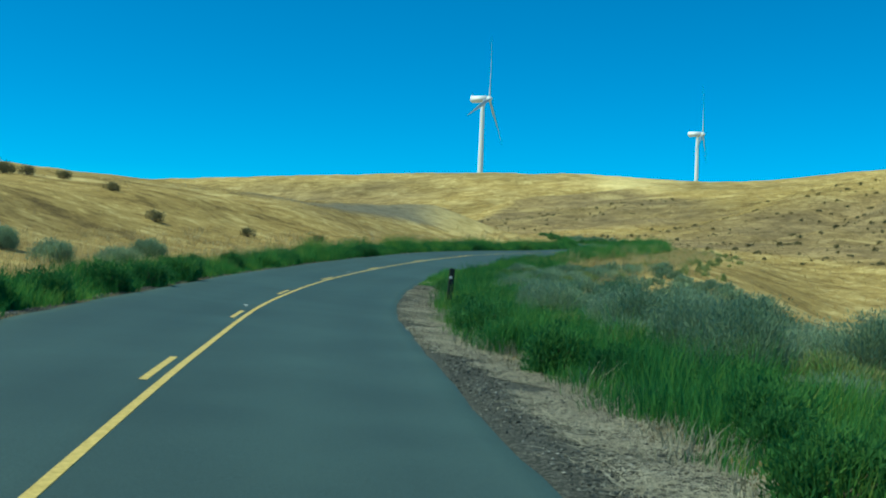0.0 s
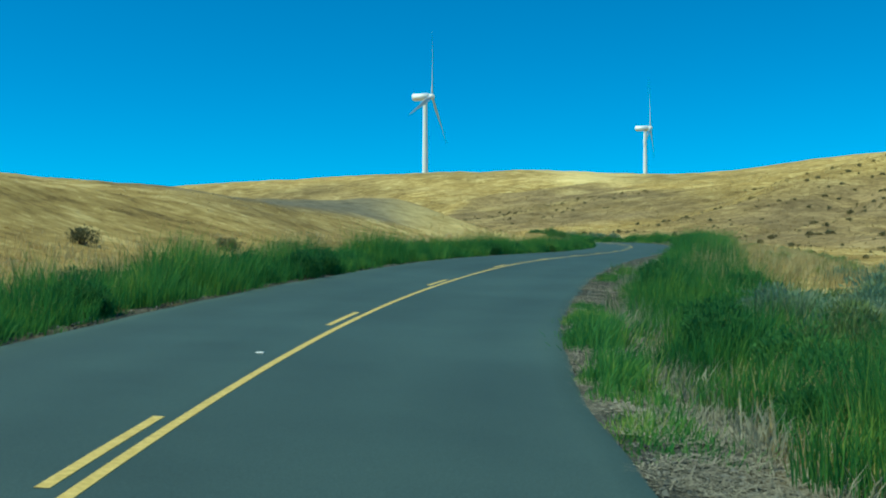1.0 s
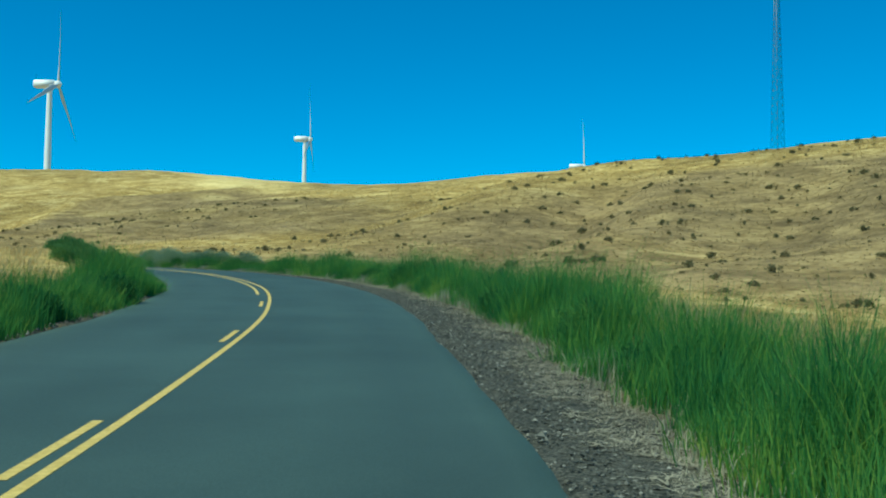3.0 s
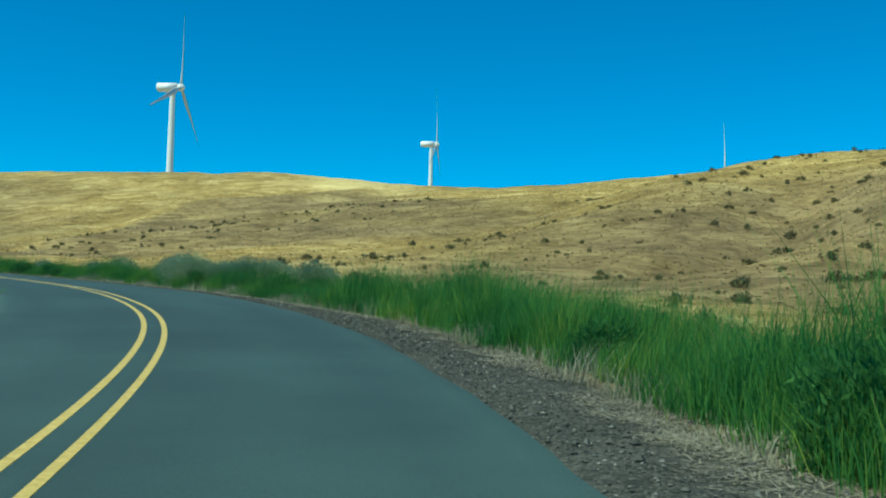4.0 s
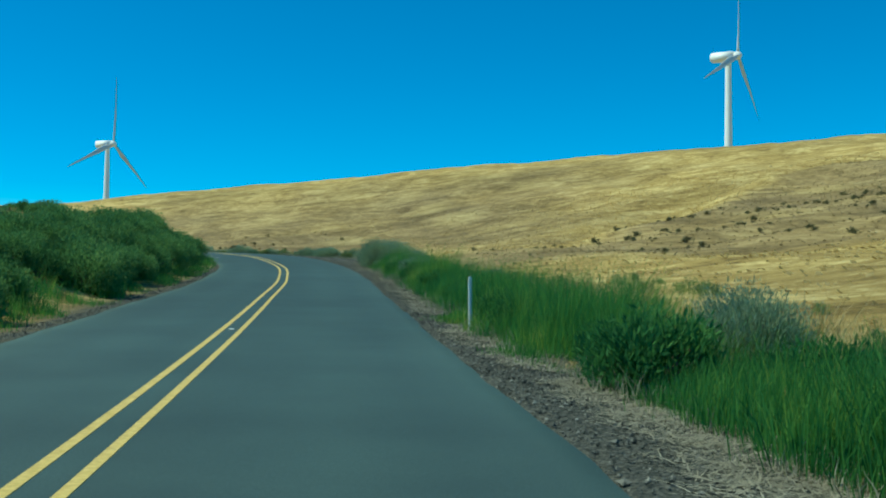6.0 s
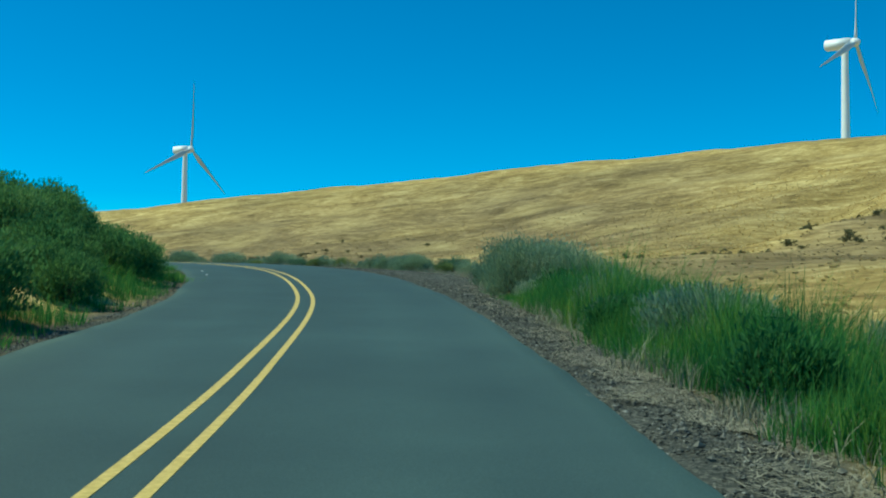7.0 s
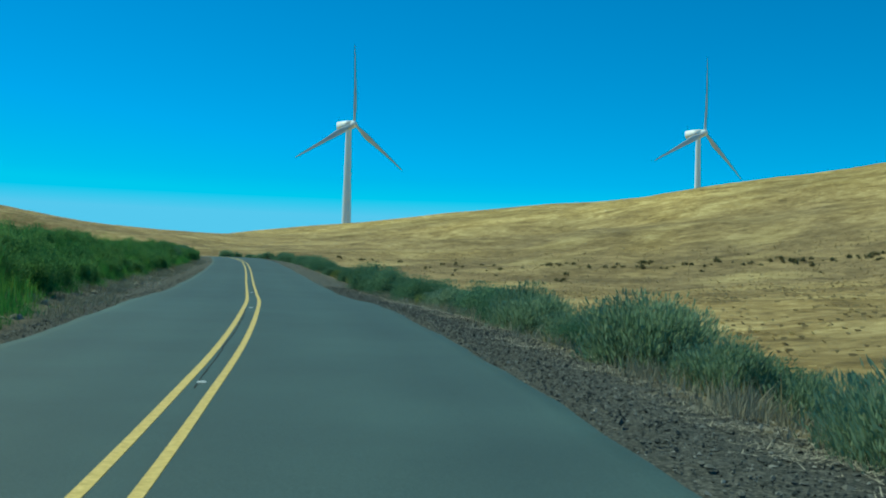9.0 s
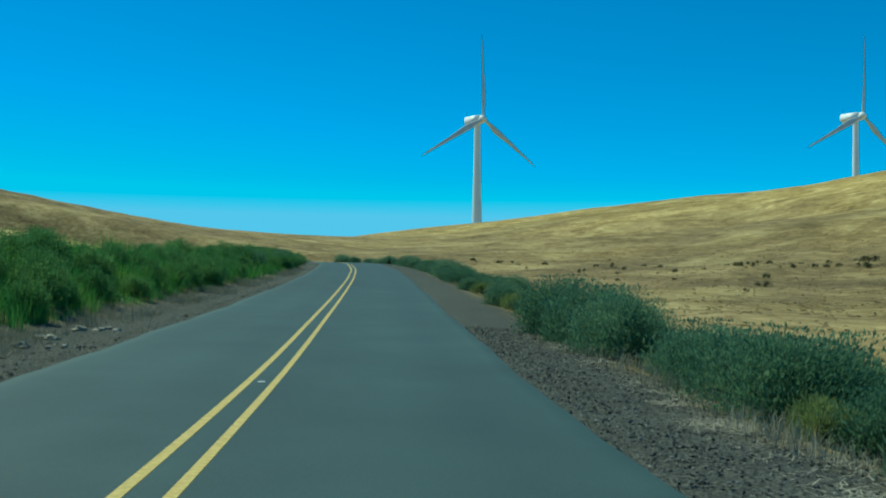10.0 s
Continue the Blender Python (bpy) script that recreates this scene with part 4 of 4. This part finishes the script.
plant(SAGES, scatter(345, 450, 5.0, 18.0, -1, 14, 1.9, 55), 0.45, 0.85, 56)
plant(DARKS, scatter(445, 520, 1.0, 6.5, -1, 26, 1.4, 57), 0.80, 1.3, 58)
plant(SAGES, np.array([(-14.5, 43.5), (-18.0, 47.0), (-11.5, 42.0), (-19.5, 45.0), (-13.0, 53.0), (-17.0, 41.5)]), 0.75, 1.05, 62)


def on_hill(cx, cy, rx, ry, turn, count, seed):
    r = np.random.default_rng(seed)
    a, q = r.uniform(0, 2 * math.pi, count), np.sqrt(r.random(count))
    u, v = rx * q * np.cos(a), ry * q * np.sin(a)
    c, s = math.cos(radians(turn)), math.sin(radians(turn))
    return np.stack([cx + u * c - v * s, cy + u * s + v * c], 1)


def scrub_field(label, fields, lo, hi, seed, material=None, sprigs=170, leaf=0.20):
    """Far-off shrubs, too many to count, as one mesh of small leafy tufts on the hillside."""
    r = np.random.default_rng(seed)
    kinds = []
    for k in range(3):
        stems, leaves = shrub_meshes(320 + k, 0.62, 0.50, sprigs, leaf, 9, 0.20 if leaf > 0.15 else 0.11, 0.45 if leaf > 0.15 else 0.28)
        co, tri = np.zeros(len(leaves.vertices) * 3, np.float32), np.zeros(len(leaves.loops), np.int32)
        leaves.vertices.foreach_get("co", co)
        leaves.loops.foreach_get("vertex_index", tri)
        kinds.append((co.reshape(-1, 3), tri.reshape(-1, 3)))
        bpy.data.meshes.remove(stems)
        bpy.data.meshes.remove(leaves)
    xy = np.concatenate(fields)
    z = ground(xy[:, 0], xy[:, 1])
    verts, tris, count = [], [], 0
    for (x, y), g in zip(xy, z):
        co, tri = kinds[r.integers(0, 3)]
        k, a = lo + (hi - lo) * r.random()**2, r.uniform(0, 6.28)
        c, s = math.cos(a), math.sin(a)
        wide = k * r.uniform(0.9, 1.5)
        verts.append(np.stack([x + wide * (co[:, 0] * c - co[:, 1] * s), y + wide * (co[:, 0] * s + co[:, 1] * c), g + k * (co[:, 2] - 0.05)], 1))
        tris.append(tri + count)
        count += len(co)
    tagged(link("hillside_shrubs", triangles("hillside_shrubs", np.concatenate(verts), np.concatenate(tris)), material or SCRUB), label, "shrubs", kind="stuff")


scrub_field("scattered small dry shrubs on the bare brown slope", [on_hill(92, 215, 60, 72, 20, 300, 71), on_hill(150, 290, 60, 60, 0, 170, 73)], 0.40, 1.35, 72)
scrub_field("scattered small dry shrubs along the gullies of the golden hills", [on_hill(40, 345, 50, 26, 14, 110, 75), on_hill(36, 358, 40, 2.2, 20, 60, 77), on_hill(14, 318, 36, 18, 0, 60, 85), on_hill(-98, 424, 34, 2.2, 12, 60, 79), on_hill(-120, 440, 60, 2.4, 10, 46, 87), on_hill(-110, 422, 70, 26, 8, 50, 81)], 0.32, 1.0, 76)
scrub_field("grey sagebrush thicket spreading down from the green verge", [scatter(38, 112, 6.0, 24.0, 1, 230, 1.0, 89)], 0.8, 1.7, 90, SAGE, 1100, 0.10)
scrub_field("pale dry brush between the verge and the slope", [scatter(110, 300, 3.6, 12.0, 1, 130, 1.4, 93)], 0.6, 1.2, 94, RABBIT, 700, 0.10)
plant(SCRUBS, np.array([(-23.1, 82.0), (-17.7, 73.1), (-30.5, 85.0), (-31.5, 83.0), (-28.8, 88.0), (-12.5, 80.0), (-8.0, 88.0), (-32.5, 86.0)]), 1.1, 1.7, 83)
for master in SAGES + TALLS + DARKS + LEAFIES + RABBITS + WEEDS + SCRUBS:       # the masters themselves take a place too
    k = float(rng.uniform(0, 14))
    x, y = 80 + k * 3, 205 + k * 4
    if not master.name.startswith("hill"):
        p1 = along(np.array([350 + 3.6 * k]), np.array([RIGHT + 4.2 + 0.1 * k]))[0]
        x, y = p1[0], p1[1]
    master.matrix_basis = Matrix.Translation((x, y, float(ground(np.array([x]), np.array([y]))[0]) - 0.05))


# ---- roadside furniture and small things ----
def marker_post(s, d, tall):
    p = along(np.array([s]), np.array([d]))[0]
    p[2] = ground(p[:1], p[1:2])[0]
    t = thing("delineator_post", pose(p[0], p[1], p[2] - 0.1, 1.5, -1, 20), "slim white plastic delineator post at the road edge", "marker post")
    bm = ring_solid([[(0.033 * x, 0.016 * y, z) for x, y in ((-1, -1), (-0.4, -1.6), (0.4, -1.6), (1, -1), (1, 1), (-1, 1))] for z in (0, tall + 0.06, tall + 0.1)])
    post = part("post", bm, WHITE_POST, t, "", False)
    bm = bmesh.new()
    bmesh.ops.create_cube(bm, size=1, matrix=Matrix.Translation((0, -0.032, tall - 0.05)) @ Matrix.Diagonal((0.045, 0.006, 0.14, 1)))
    part("reflector", bm, REFLECT, post, "pale reflective strip", False)


def wooden_post(s, d, tall):
    p = along(np.array([s]), np.array([d]))[0]
    p[2] = ground(p[:1], p[1:2])[0]
    t = thing("wooden_guide_post", pose(p[0], p[1], p[2] - 0.1, 0, 3.5, 8), "dark weathered wooden guide post with a round white reflector", "post")
    bm = bmesh.new()
    bmesh.ops.create_cube(bm, size=1, matrix=Matrix.Translation((0, 0, (tall + 0.1) / 2)) @ Matrix.Diagonal((0.155, 0.14, tall + 0.1, 1)))
    bmesh.ops.bevel(bm, geom=bm.edges[:], offset=0.018, segments=2, affect="EDGES")
    post = part("post", bm, DARK_POST, t, "", False)
    bm = bmesh.new()
    bmesh.ops.create_cone(bm, cap_ends=True, segments=16, radius1=0.045, radius2=0.04, depth=0.025, matrix=Matrix.Translation((-0.03, -0.08, tall - 0.18)) @ Matrix.Rotation(radians(90), 4, "X"))
    part("reflector", bm, REFLECT, post, "round white reflector button", False)


wooden_post(63.4, 5.0, 1.30)
marker_post(269.3, 4.35, 1.05)


def marker_tab(s, d):
    p = along(np.array([s]), np.array([d]), 0.004)[0]
    i = int(s / 0.5)
    yaw = math.degrees(math.atan2(-WAY[i, 0], WAY[i, 1]))
    t = thing("pavement_marker", pose(p[0], p[1], p[2], 0, 0, yaw), "small white raised pavement marker between the yellow lines", "road marker", "raised pavement markers")
    part("body", ring_solid([[(x * 0.05, y * 0.04, 0) for x, y in ((-1, -1), (1, -1), (1, 1), (-1, 1))], [(x * 0.042, y * 0.02, 0.015) for x, y in ((-1, -1), (1, -1), (1, 1), (-1, 1))]]), TAB, t, "", False)


for s in (57.5, 81.5, 222.5, 268.5, 356.5, 372.0, 387.5):
    marker_tab(s, -0.18 if s > 180 else -0.35)
for s in (321.2, 324.2):
    marker_tab(s, -2.8)


def sealed_crack(s0, s1, d, seed):
    """A wandering line of black sealant."""
    r = np.random.default_rng(seed)
    s = np.arange(s0, s1, 0.4)
    dd = d + np.cumsum(r.normal(0, 0.006, len(s)))
    w = 0.006 + 0.006 * r.random(len(s))
    v = np.stack([along(s, dd - w, 0.003), along(s, dd + w, 0.003)], 1)
    tagged(link("sealed_crack", triangles("sealed_crack", v.reshape(-1, 3), grid_tris(len(s), 2)), SEAL), "black sealant line in the asphalt between the yellow lines", "sealed crack", "sealed cracks", "structure")


for k, (a, b, d) in enumerate(((218, 252, -0.21), (356, 372, -0.21))):
    sealed_crack(a, b, d, 300 + k)


def boulder(s, e, side, size, seed):
    r = np.random.default_rng(seed)
    p = along(np.array([s]), np.array([RIGHT + e if side > 0 else -LEFT - e]))[0]
    p[2] = ground(p[:1], p[1:2])[0]
    t = thing("rock", pose(p[0], p[1], p[2], 0, 0, float(r.uniform(0, 360))), "pale angular rock lying on the stony roadside bank", "rock", "rocks on the bank")
    bm = bmesh.new()
    bmesh.ops.create_icosphere(bm, subdivisions=2, radius=size)
    for v in bm.verts:
        v.co = v.co * (0.75 + 0.45 * noise.noise(v.co * (1.7 / size) + Vector((seed, 0, 0)))) * 1.0
        v.co.z = v.co.z * 0.62 + size * 0.12
    part("stone", bm, ROCK, t, "", False)


ROCK = speckled("weathered_pale_rock", (0.17, 0.16, 0.13), (0.42, 0.39, 0.31), 5, 0.95, 0.5)
for k in range(44):
    boulder(366 + 34 * rng.random(), 1.0 + 2.2 * rng.random(), -1, 0.06 + 0.16 * rng.random()**2, 400 + k)


def dead_branch(s, d):
    p = along(np.array([s]), np.array([d]))[0]
    p[2] = ground(p[:1], p[1:2])[0]
    t = thing("dead_branch", pose(p[0], p[1], p[2]), "bleached dead branch lying at the shoulder", "branch")
    bm = bmesh.new()
    for a, b, r in (((-0.5, 0, 0.05), (0.35, 0.1, 0.22), 0.025), ((0, 0.03, 0.12), (0.1, 0.2, 0.6), 0.016), ((0.15, 0.06, 0.17), (0.5, 0.1, 0.5), 0.014), ((-0.2, 0.0, 0.08), (-0.35, 0.25, 0.4), 0.014), ((0.05, 0.1, 0.35), (-0.15, 0.3, 0.62), 0.009)):
        strut(bm, a, b, r)
    part("wood", bm, DEADWOOD, t)


DEADWOOD = speckled("bleached_wood", (0.34, 0.33, 0.29), (0.58, 0.56, 0.50), 8, 0.85, 0.3)
dead_branch(360.5, 5.6)
